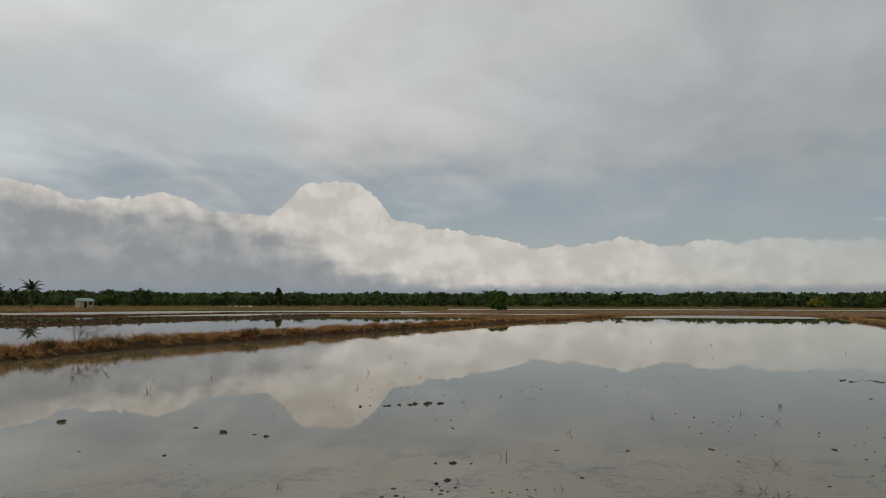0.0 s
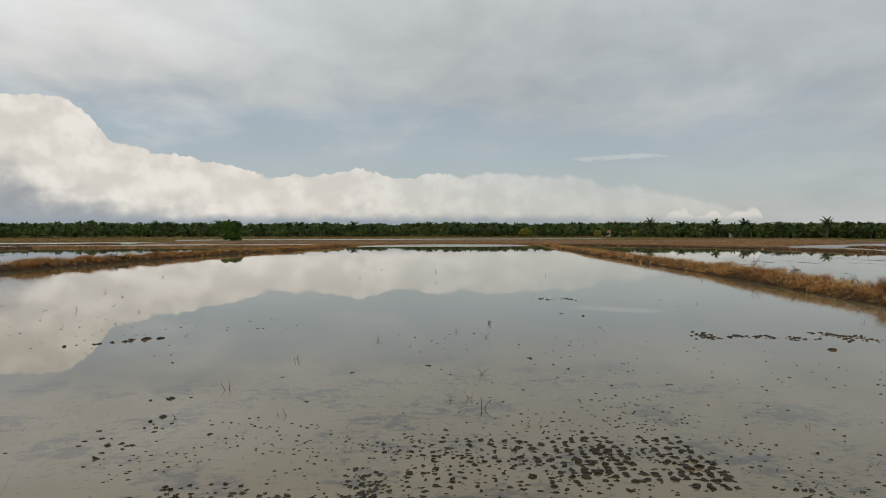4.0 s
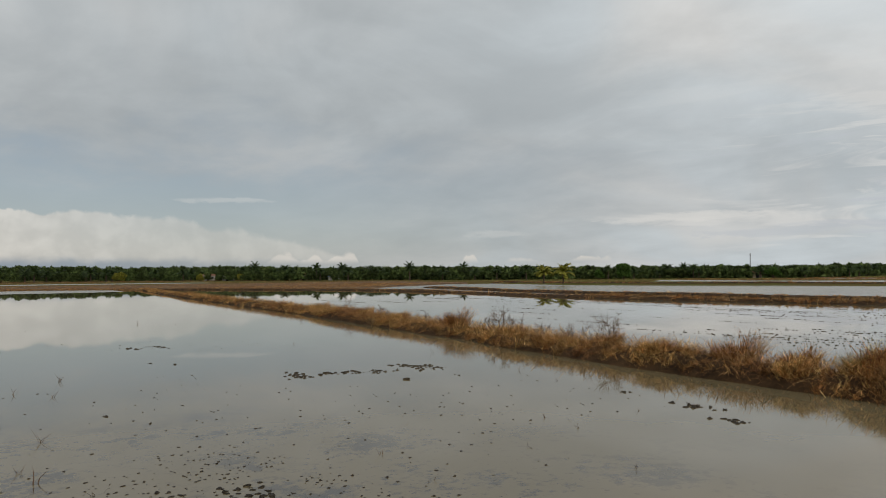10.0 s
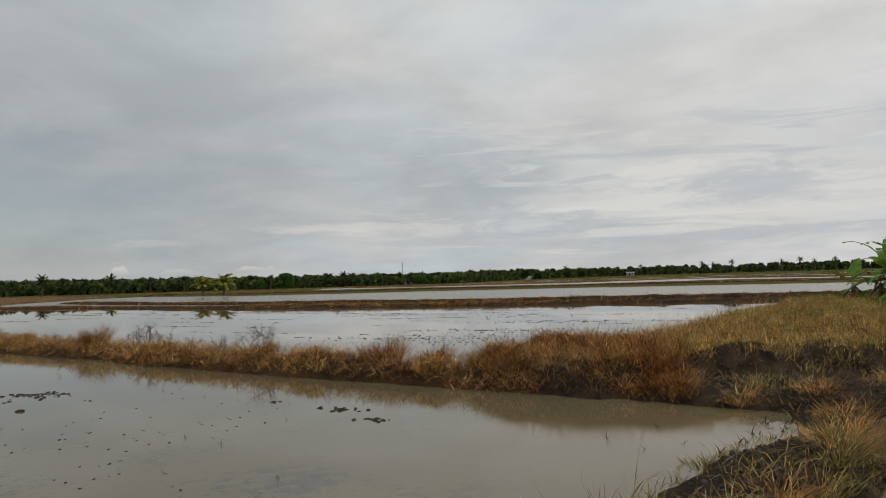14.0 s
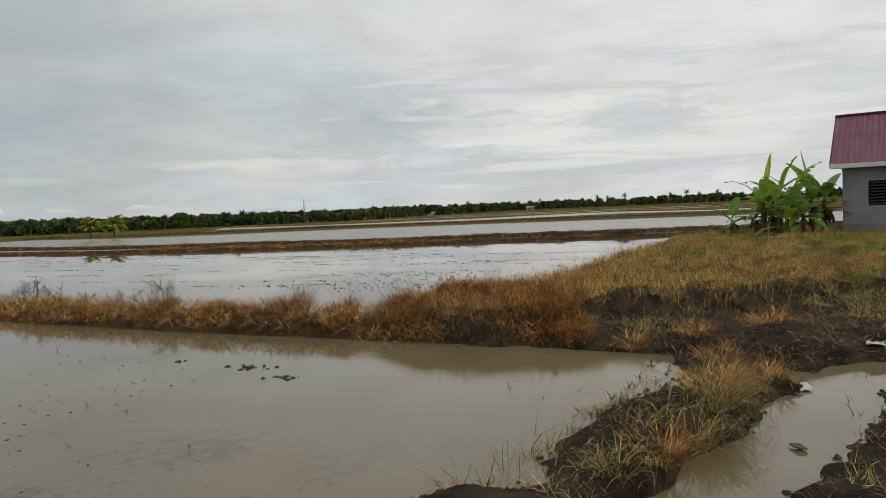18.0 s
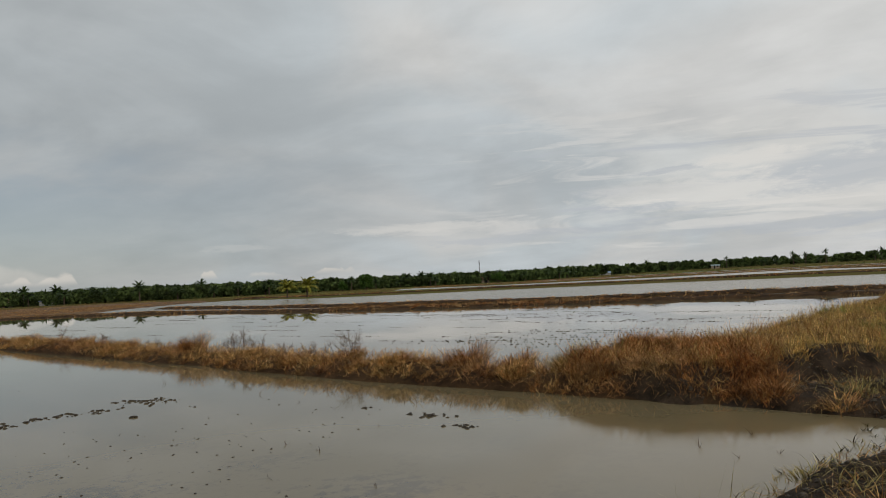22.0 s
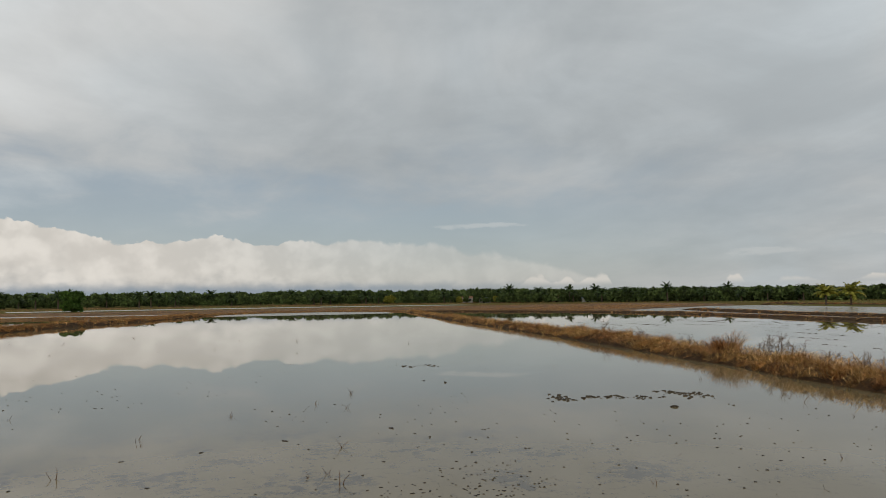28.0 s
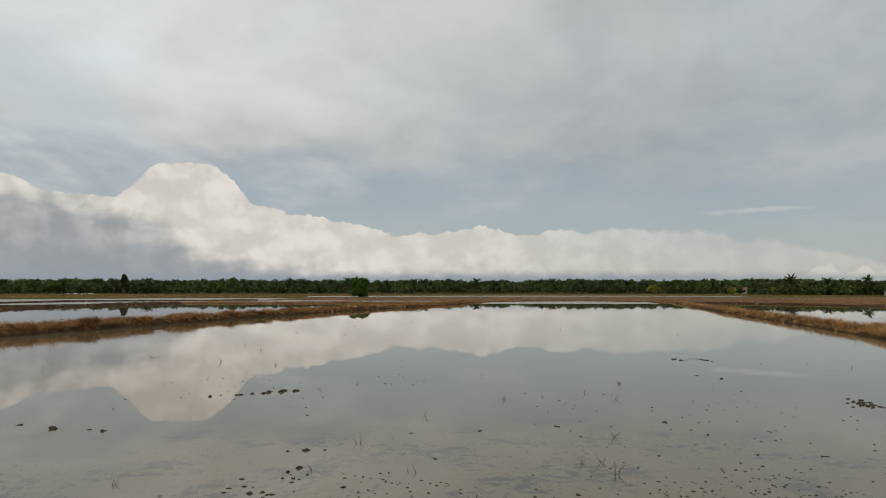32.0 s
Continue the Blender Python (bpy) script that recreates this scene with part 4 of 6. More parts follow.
def tussocks(name, x, y, mat, label, height, per=12, spread=0.06, width=0.010, lean=0.9, droop=0.8, seed=5, segs=3):
    r = np.random.default_rng(seed)
    size = np.repeat(r.uniform(0.6, 1.3, len(x)), per)
    X = np.repeat(x, per) + r.normal(0, spread, len(x) * per)
    Y = np.repeat(y, per) + r.normal(0, spread, len(x) * per)
    roots = np.stack([X, Y, terrain(X, Y) - 0.02], 1)
    ok = roots[:, 2] > 0.0
    me = blades(name, roots[ok], (height * size)[ok], mat, width, lean, droop, None, segs, seed)
    return tagged(new(name, me), label, "grass", kind="stuff")


def pad_at(lo, hi, thin=-0.6, seed=0):
    def test(x, y):
        d = inside_depth(x, y, PAD)
        return (d > lo) & (d < hi) & (vnoise(x, y, 1.2, 31 + seed) > thin)
    return test


x, y = scatter(11, 38, -14, 4, 10500, 41, lambda x, y: (inside_depth(x, y, UPPER) > 0.12) & (vnoise(x, y, 1.2, 31) > -0.8))
tussocks("pad_grass", x, y, MEADOW, "yellow-green and straw grass covering the raised pad", 0.36, 16, 0.08, 0.009, 0.9, 1.6, 42)
x, y = scatter(11.5, 30, -7, 4, 2600, 43, lambda x, y: (inside_depth(x, y, UPPER) > -0.1) & (inside_depth(x, y, UPPER) < 4) & (vnoise(x, y, 1.2, 32) > -0.3))
tussocks("tall_straw", x, y, STRAW, "pale straw stems standing in the pad grass", 0.52, 7, 0.06, 0.007, 0.5, 1.0, 44)
x, y = scatter(11, 17, -0.3, 4, 1000, 45, pad_at(0.25, 2.6, -0.5, 2))
tussocks("rust_grass", x, y, RUST, "rust-brown dead grass on the edge of the pad", 0.40, 60, 0.10, 0.010, 1.0, 1.7, 46, 4)
x, y = scatter(11, 16.2, -8, 0, 700, 47, lambda x, y: (inside_depth(x, y, PAD) > 0.35) & (inside_depth(x, y, UPPER) < 0.1) & (vnoise(x, y, 0.7, 34) > 0.25))
tussocks("scarp_tufts", x, y, OLIVE, "straw tufts hanging over the dark mud scarp", 0.34, 18, 0.06, 0.010, 1.0, 0.9, 48)


def on_dyke(lim, thin, seed):
    def test(x, y):
        d, s = line_dist(x, y, DYKE)
        return (d < lim) & (s > 0.6) & (vnoise(x, y, 0.55, seed) > thin) & (terrain(x, y) > 0.03) & ((x < 5) | (y < -0.5 - 0.5 * (x - 7.65)))
    return test


x, y = scatter(5, 11.6, -3.4, 1.6, 330, 51, on_dyke(0.95, 0.6, 52))
tussocks("dyke_grass", x, y, OLIVE, "straggling straw and olive grass on the mud dyke", 0.34, 22, 0.06, 0.009, 1.2, 1.5, 53, 4)
x, y = scatter(6, 10.4, -2.5, -0.2, 95, 54, on_dyke(0.9, 0.3, 55))
tussocks("dyke_straw", x, y, OLIVE, "long yellow straw bending over the dyke", 0.48, 24, 0.07, 0.009, 1.1, 1.7, 56, 4)
x, y = scatter(-16, 4.6, 0.2, 5, 900, 57, on_dyke(0.8, 0.1, 58))
tussocks("shore_grass", x, y, OLIVE, "sparse grass along the near shore", 0.26, 10, 0.06, 0.008, 0.8, 0.8, 59, 3)
x, y = scatter(6.4, 12, -6, -1.2, 300, 60, lambda x, y: (inside_depth(x, y, BANK) > 0.05) & (inside_depth(x, y, BANK) < 1.2) & (vnoise(x, y, 0.6, 61) > 0.3))
tussocks("bank_tufts", x, y, OLIVE, "low dead tufts on the trampled bank", 0.20, 12, 0.05, 0.009, 0.9, 0.8, 62, 3)


def lying_straw(x, y, mat, label, length, width, seed):
    """Broken stems lying over bare mud."""
    r = np.random.default_rng(seed)
    z = terrain(x, y)
    ok = z > 0.015
    roots = np.stack([x, y, z + r.uniform(0.01, 0.05, len(x))], 1)[ok]
    return tagged(new("lying_straw", blades("lying_straw", roots, length, mat, width, 1.75, 0.35, None, 3, seed)), label, "straw", kind="stuff")


x, y = scatter(6.3, 16, -6, 1.6, 11000, 63, lambda x, y: (inside_depth(x, y, UPPER) < 0.2) & (vnoise(x, y, 0.5, 64) > -0.25))
lying_straw(x, y, RUST, "broken brown stems lying on the mud", 0.17, 0.010, 65)
x, y = scatter(6.3, 16, -6, 1.6, 5200, 66, lambda x, y: (inside_depth(x, y, UPPER) < 0.2) & (vnoise(x, y, 0.5, 67) > 0.1))
lying_straw(x, y, OLIVE, "broken yellow straw lying on the mud", 0.22, 0.010, 68)


r = np.random.default_rng(69)
x, y = r.uniform(8.3, 11.8, 900), r.uniform(-1.9, 0.9, 900)
ok = (terrain(x, y) < 0.0) & (terrain(x, y) > -0.2) & (vnoise(x, y, 0.5, 70) > 0.1)
tagged(new("floating_weed", blades("floating_weed", np.stack([x, y, np.full(900, 0.006)], 1)[ok], 0.12, OLIVE, 0.012, 1.5, 0.1, None, 3, 71)), "bits of dead weed floating along the muddy shore", "weed", kind="stuff")
x, y = r.uniform(8.6, 11.6, 120), r.uniform(-1.6, 0.4, 120)
ok = (terrain(x, y) < -0.02) & (terrain(x, y) > -0.21)
tagged(new("water_weed", blades("water_weed", np.repeat(np.stack([x, y, np.full(120, -0.02)], 1)[ok], 5, axis=0), 0.15, SCRUB, 0.016, 1.0, 0.9, None, 3, 72)), "dark sprigs of weed standing in the shallows", "weed", kind="stuff")


def far_grass(name, a0, a1, d0, d1, n, mat, label, seed, height=0.35, width=0.06):
    """Grass over the level land beyond the fields."""
    r = np.random.default_rng(seed)
    az_, d_ = np.radians(r.uniform(a0, a1, n)), d0 + (d1 - d0) * r.uniform(0, 1, n) ** 1.4
    x, y = 1.5 + d_ * np.sin(az_), -0.5 + d_ * np.cos(az_)
    ok = (inside_depth(x, y, FIELDS) < -2) & (vnoise(x, y, 9, seed) > -0.45)
    for strip in STRIPS:
        ok &= inside_depth(x, y, strip) < -0.6
    roots = np.stack([x, y, np.full(n, 0.26)], 1)[ok]
    return tagged(new(name, blades(name, roots, height, mat, width, 0.7, 0.7, None, 2, seed)), label, "grass", kind="stuff")


far_grass("far_grass", 40, 112, 200, 330, 24000, FALLOW, "olive and straw grass on the land beyond the fields", 91, 0.3, 0.10)
far_grass("far_grass", 40, 112, 112, 205, 12000, RUST, "rust-brown grass on the far field edge", 92, 0.16)
far_grass("far_grass", 47, 70, 128, 215, 12000, FALLOW, "olive grass along the far shore", 97, 0.25)
far_grass("far_grass", -46, 42, 180, 330, 24000, RUST, "rust-brown grass on the far land", 93, 0.22, 0.09)
far_grass("far_grass", -46, 42, 235, 390, 16000, FALLOW, "olive grass on the far land", 94, 0.22, 0.09)
far_grass("far_grass", -50, -28, 150, 260, 12000, RUST, "rust-brown grass on the western land", 95, 0.25, 0.07)
far_grass("far_grass", 74, 112, 235, 470, 22000, FALLOW, "pale green grass on the eastern land", 96, 0.4, 0.14)


def land_grass(name, pts, z, n, mat, label, seed, height, width):
    """Sparse tufts over a level piece of land."""
    r = np.random.default_rng(seed)
    p = np.array(pts, float)
    x, y = r.uniform(p[:, 0].min(), p[:, 0].max(), n), r.uniform(p[:, 1].min(), p[:, 1].max(), n)
    ok = (inside_depth(x, y, pts) > 0.1) & (vnoise(x, y, 6, seed) > -0.35)
    roots = np.stack([x, y, np.full(n, z - 0.02)], 1)[ok]
    return tagged(new(name, blades(name, roots, height, mat, width, 0.9, 0.9, None, 2, seed)), label, "grass", kind="stuff")


land_grass("fallow_grass", NORTH_LAND, 0.2, 26000, RUST, "rust-brown grass on the fallow land", 98, 0.2, 0.06)
NEAR_FALLOW = [(48, 112), (58, 93), (62, 81.5), (80, 94.5), (93, 101), (104, 122), (60, 128), (42, 124)]
land_grass("fallow_grass", NEAR_FALLOW, 0.2, 12000, RUST, "rust-brown grass where the banks meet", 198, 0.28, 0.05)
land_grass("fallow_straw", NEAR_FALLOW, 0.2, 9000, STRAW, "pale straw where the banks meet", 199, 0.26, 0.05)
land_grass("fallow_straw", NORTH_LAND, 0.2, 20000, STRAW, "pale straw on the fallow land", 99, 0.2, 0.06)


# ---- trees ----
def frond(length, width, segs, up, droop, leaflets=True, r=None):
    """One palm frond in the x-z plane from the origin: a keeled strip with a saw-toothed edge."""
    v, q, t = [], [], []
    ang, p = up, np.array([0.0, 0, 0])
    for k in range(segs + 1):
        f = k / segs
        wk = width * math.sin(math.pi * min(1, 0.12 + 0.86 * f)) ** 0.7
        sag = 0.55 * wk
        tip = np.array([math.cos(ang), 0, math.sin(ang)]) * 0.25 * width
        v += [p + np.array([0, wk, -sag]) + tip, p, p + np.array([0, -wk, -sag]) + tip, p + np.array([0, wk * 0.35, -sag * 0.3]), p + np.array([0, -wk * 0.35, -sag * 0.3])]
        if k:
            o, n = 5 * (k - 1), 5 * k
            q += [(o + 1, n + 1, n + 3, o + 3), (o + 1, o + 4, n + 4, n + 1)]
            t += [(o + 3, n + 3, o), (o + 4, o + 2, n + 4)]
        step = length / segs
        p = p + np.array([math.cos(ang), 0, math.sin(ang)]) * step
        ang -= droop / segs * (0.6 + 0.9 * f)
    return np.array(v), np.array(q), np.array(t)


def crown_mesh(name, mat, count, length, width, seed, segs=7, lift=(1.35, -0.35), droop=(0.9, 1.7)):
    r = np.random.default_rng(seed)
    V, Q, T, o = [], [], [], 0
    for i in range(count):
        f = i / (count - 1)
        v, q, t = frond(length * r.uniform(0.82, 1.1), width, segs, lift[0] + (lift[1] - lift[0]) * f + r.normal(0, 0.1), r.uniform(*droop))
        a = i * 2.39996 + r.normal(0, 0.15)
        c, s = math.cos(a), math.sin(a)
        v = v @ np.array([[c, s, 0], [-s, c, 0], [0, 0, 1]])
        V.append(v), Q.append(q + o), T.append(t + o)
        o += len(v)
    return fast_mesh(name, np.concatenate(V), [np.concatenate(Q), np.concatenate(T)], mat)


def palm(x, y, height, seed, label, category, group="", leaf=PALM_LEAF, count=26, length=3.6, width=0.55, trunk=0.28, bend=0.0, z=0.28, name="oil_palm", droop=(0.9, 1.7), lift=(1.35, -0.35)):
    th = height - 0.35 * length
    root = new(name)
    tagged(root, label, category, group)
    k = np.linspace(0, 1, 6)
    pts = np.column_stack([bend * k ** 2, 0 * k, k * th])
    v, q = tube(pts, trunk * np.array([1.5, 1.1, 1.0, 0.95, 0.9, 0.95]), 8)
    part("trunk", fast_mesh("trunk", v, [q], TRUNK, True), TRUNK, root)
    c = part("crown", crown_mesh("crown", leaf, count, length, width, seed, lift=lift, droop=droop), leaf, root)
    c.location = (bend, 0, th - 0.05)
    root.matrix_basis = pose(x, y, z)
    return root


def polar(az, d):
    return 1.5 + d * math.sin(radians(az)), -0.5 + d * math.cos(radians(az))


BELT = ([-180, -60, 10, 20, 30, 45, 60, 72, 85, 125, 180], [420, 400, 400, 360, 300, 235, 228, 245, 480, 540, 500])
SKYLINE = ([-180, -60, 30, 46, 56, 74, 98, 180], [0.0160, 0.0160, 0.0158, 0.0137, 0.0110, 0.0090, 0.0076, 0.0100])


def belt(az_):
    """Distance of the wood's edge, and the height that its crowns reach there."""
    d = np.interp(az_, *BELT)
    return d, 1.9 + d * np.interp(az_, *SKYLINE)


ROW = "palms along the plantation edge"
kinds = [palm(*polar(-44 + i, 402), h, 70 + i, "dark green oil palm at the plantation edge", "palm tree", ROW, count=c, length=l, width=0.8, trunk=0.36)
         for i, (h, c, l) in enumerate([(7.0, 34, 4.6), (8.2, 32, 4.8), (6.2, 36, 4.4), (9.2, 28, 4.2)])]
r = np.random.default_rng(77)
a = -47.0
while a < 108:
    d, top_h = belt(a)
    x, y = polar(a, d + r.uniform(-9, 12) * d / 400)
    if not (-38 < a < -34 or 51 < a < 54.2):
        k = kinds[int(r.choice([0, 0, 1, 2, 2, 3], 1)[0])]
        s = r.uniform(0.74, 1.02) * top_h / 8.8
        copy_thing(k, pose(x, y, 0.25, 0, 0, r.uniform(0, 360)) @ Matrix.Scale(s, 4))
    a += r.choice([0.35, 0.6, 0.9, 1.5, 2.1]) * r.uniform(0.8, 1.2) * (1.0 if a < 76 else 1.7)
# coconut palms and taller single palms that stand out of the row
tall = palm(*polar(-38.9, 250), 7.2, 90, "tall palm with a shaggy crown before the plantation", "palm tree", count=34, length=4.4, width=0.6, trunk=0.3, lift=(1.4, -0.6))
for az_, d_, h_ in ((-1.2 - 4, 330, 1.05), (-4.0, 330, 1.0), (0.1, 300, 1.0), (2.6, 320, 0.92), (-6.6, 330, 0.95), (0.9, 320, 1.0), (31.0, 300, 0.98)):
    copy_thing(kinds[1] if h_ > 0.93 else kinds[0], pose(*polar(az_, d_), 0.25, 0, 0, 40 * az_) @ Matrix.Scale(h_ * d_ / 420, 4))


slim = palm(*polar(90.5, 470), 7.4, 97, "slender coconut palm above the low woods", "palm tree", "coconut palms on the horizon", count=16, length=2.6, width=0.4, trunk=0.2, name="coconut_palm")
for az_, h_ in ((91.3, 0.9), (92.6, 1.05), (96.0, 0.95), (97.2, 1.1), (98.1, 0.9), (99.4, 1.0), (86.0, 0.9), (80.2, 1.0), (70.8, 0.8), (71.6, 0.9)):
    copy_thing(slim, pose(*polar(az_, 465 if az_ > 76 else 300), 0.28, 0, 0, 53 * az_) @ Matrix.Scale(h_ * (1.0 if az_ > 76 else 0.68), 4))


def leaf_cloud(name, centres, radii, per, size, mat, seed):
    """Leaves gathered on uneven clumps."""
    r = np.random.default_rng(seed)
    c, rad = np.repeat(np.asarray(centres, float), per, axis=0), np.repeat(np.asarray(radii, float), per)
    n = len(c)
    d = r.normal(0, 1, (n, 3))
    d /= np.linalg.norm(d, axis=1)[:, None]
    d[:, 2] = np.where(d[:, 2] < -0.4, -d[:, 2], d[:, 2])
    p = c + d * (rad * r.uniform(0.55, 1.08, n))[:, None]
    a = d * 0.7 + r.normal(0, 0.6, (n, 3))
    a /= np.linalg.norm(a, axis=1)[:, None]
    b = np.cross(a, r.normal(0, 1, (n, 3)))
    b /= np.linalg.norm(b, axis=1)[:, None]
    sz = size * r.uniform(0.6, 1.3, n)[:, None]
    V = np.stack([p - b * sz * 0.42, p + a * sz, p + b * sz * 0.42, p - a * sz], 1)
    q = np.arange(4 * n).reshape(n, 4)
    return fast_mesh(name, V.reshape(-1, 3), [q], mat)


def far_woods(name, a0, a1, back0, back1, count, lo, hi, mat, seed, label, size=0.0022, per=80, z=0.3):
    """A belt of crowns, each standing on a lower skirt of leaves that reaches the ground."""
    r = np.random.default_rng(seed)
    az_ = r.uniform(a0, a1, count)
    d_, top_h = belt(az_)
    d_ = d_ * (1 + r.uniform(back0, back1, count))
    h = top_h * r.uniform(lo, hi, count) * (1 + 0.07 * vnoise(az_ * 5, d_ * 0.05, 6, seed))
    rad = h * r.uniform(0.26, 0.38, count)
    c = np.array([[*polar(p, q), z + k - m] for p, q, k, m in zip(az_, d_, h, rad)])
    skirt = c.copy()
    skirt[:, 2] = z + (c[:, 2] - z) * 0.42
    c, rad = np.concatenate([c, skirt]), np.concatenate([rad, rad * 1.15])
    return tagged(new(name, leaf_cloud(name, c, rad, per, size * float(np.mean(d_)), mat, seed)), label, "woods", kind="stuff")


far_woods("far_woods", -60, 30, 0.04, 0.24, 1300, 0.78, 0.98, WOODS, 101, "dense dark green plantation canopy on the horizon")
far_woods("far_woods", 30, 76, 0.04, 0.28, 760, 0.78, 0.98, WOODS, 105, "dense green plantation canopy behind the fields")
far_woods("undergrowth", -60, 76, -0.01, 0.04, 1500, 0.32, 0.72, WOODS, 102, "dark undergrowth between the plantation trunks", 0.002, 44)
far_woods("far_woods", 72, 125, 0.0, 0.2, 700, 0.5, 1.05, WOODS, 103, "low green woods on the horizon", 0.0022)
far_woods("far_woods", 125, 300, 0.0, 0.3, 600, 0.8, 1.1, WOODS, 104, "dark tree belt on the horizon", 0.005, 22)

# two yellowed coconut palms at the edge of the far field
palm(*polar(51.7, 123), 2.5, 91, "yellowed young coconut palm at the field edge", "palm tree", "yellow palms", YELLOW_LEAF, 26, 2.2, 0.46, 0.12, 0.1, name="coconut_palm", droop=(1.2, 2.0), lift=(1.45, 0.25))
palm(*polar(53.25, 123), 2.7, 92, "yellowed coconut palm with drooping fronds at the field edge", "palm tree", "yellow palms", YELLOW_LEAF, 30, 2.5, 0.50, 0.13, -0.1, name="coconut_palm", droop=(1.2, 2.0), lift=(1.45, 0.25))


def bushy_tree(x, y, h, spread, seed, label, mat=BUSH, z=0.28, per=220, size=0.28, name="bushy_tree", clumps=14, low=0.3):
    r = np.random.default_rng(seed)
    root = tagged(new(name), label, "tree")
    c, rad, V, Q, o = [], [], [], [], 0
    for i in range(clumps):
        t = r.uniform(low, 0.9)
        ang = r.uniform(0, 6.28)
        reach = spread * (1 - (t - 0.5) ** 2 * 2.2) * r.uniform(0.2, 0.8)
        p = np.array([math.cos(ang) * reach, math.sin(ang) * reach, h * t])
        c.append(p), rad.append(spread * r.uniform(0.28, 0.48))
        v, q = tube([(0, 0, 0), (p[0] * 0.25, p[1] * 0.25, h * t * 0.45), p], [0.024 * h, 0.015 * h, 0.005 * h], 6)
        V.append(v), Q.append(q + o)
        o += len(v)
    part("trunk", fast_mesh("trunk", np.concatenate(V), [np.concatenate(Q)], TRUNK, True), TRUNK, root)
    part("crown", leaf_cloud("crown", c, rad, per, size, mat, seed), mat, root)
    root.matrix_basis = pose(x, y, z)
    return root


bushy_tree(*polar(-4.3, 181), 4.7, 2.7, 111, "leafy green bush standing on the far bank", per=330, size=0.34, clumps=24, low=0.08)
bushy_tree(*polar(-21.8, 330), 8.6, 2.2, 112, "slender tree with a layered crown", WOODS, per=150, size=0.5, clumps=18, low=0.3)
bushy_tree(*polar(57.9, 200), 4.0, 2.6, 113, "round dark green tree by the fields", BUSH, per=200, size=0.34)
bushy_tree(*polar(56.0, 205), 2.7, 1.6, 114, "low green shrub by the fields", BUSH, per=140, size=0.3)
bushy_tree(*polar(68.6, 222), 2.8, 2.0, 116, "pale green shrub by the fields", BUSH, per=140, size=0.3)
bushy_tree(*polar(19.0, 340), 3.4, 3.0, 115, "pale green banana thicket before the plantation", YELLOW_LEAF, per=90, size=0.6)
bushy_tree(*polar(24.6, 318), 2.6, 1.6, 117, "pale green banana thicket beside a house", YELLOW_LEAF, per=90, size=0.5)
bushy_tree(*polar(27.6, 312), 2.6, 1.6, 118, "pale green banana thicket beside a house", YELLOW_LEAF, per=90, size=0.5)


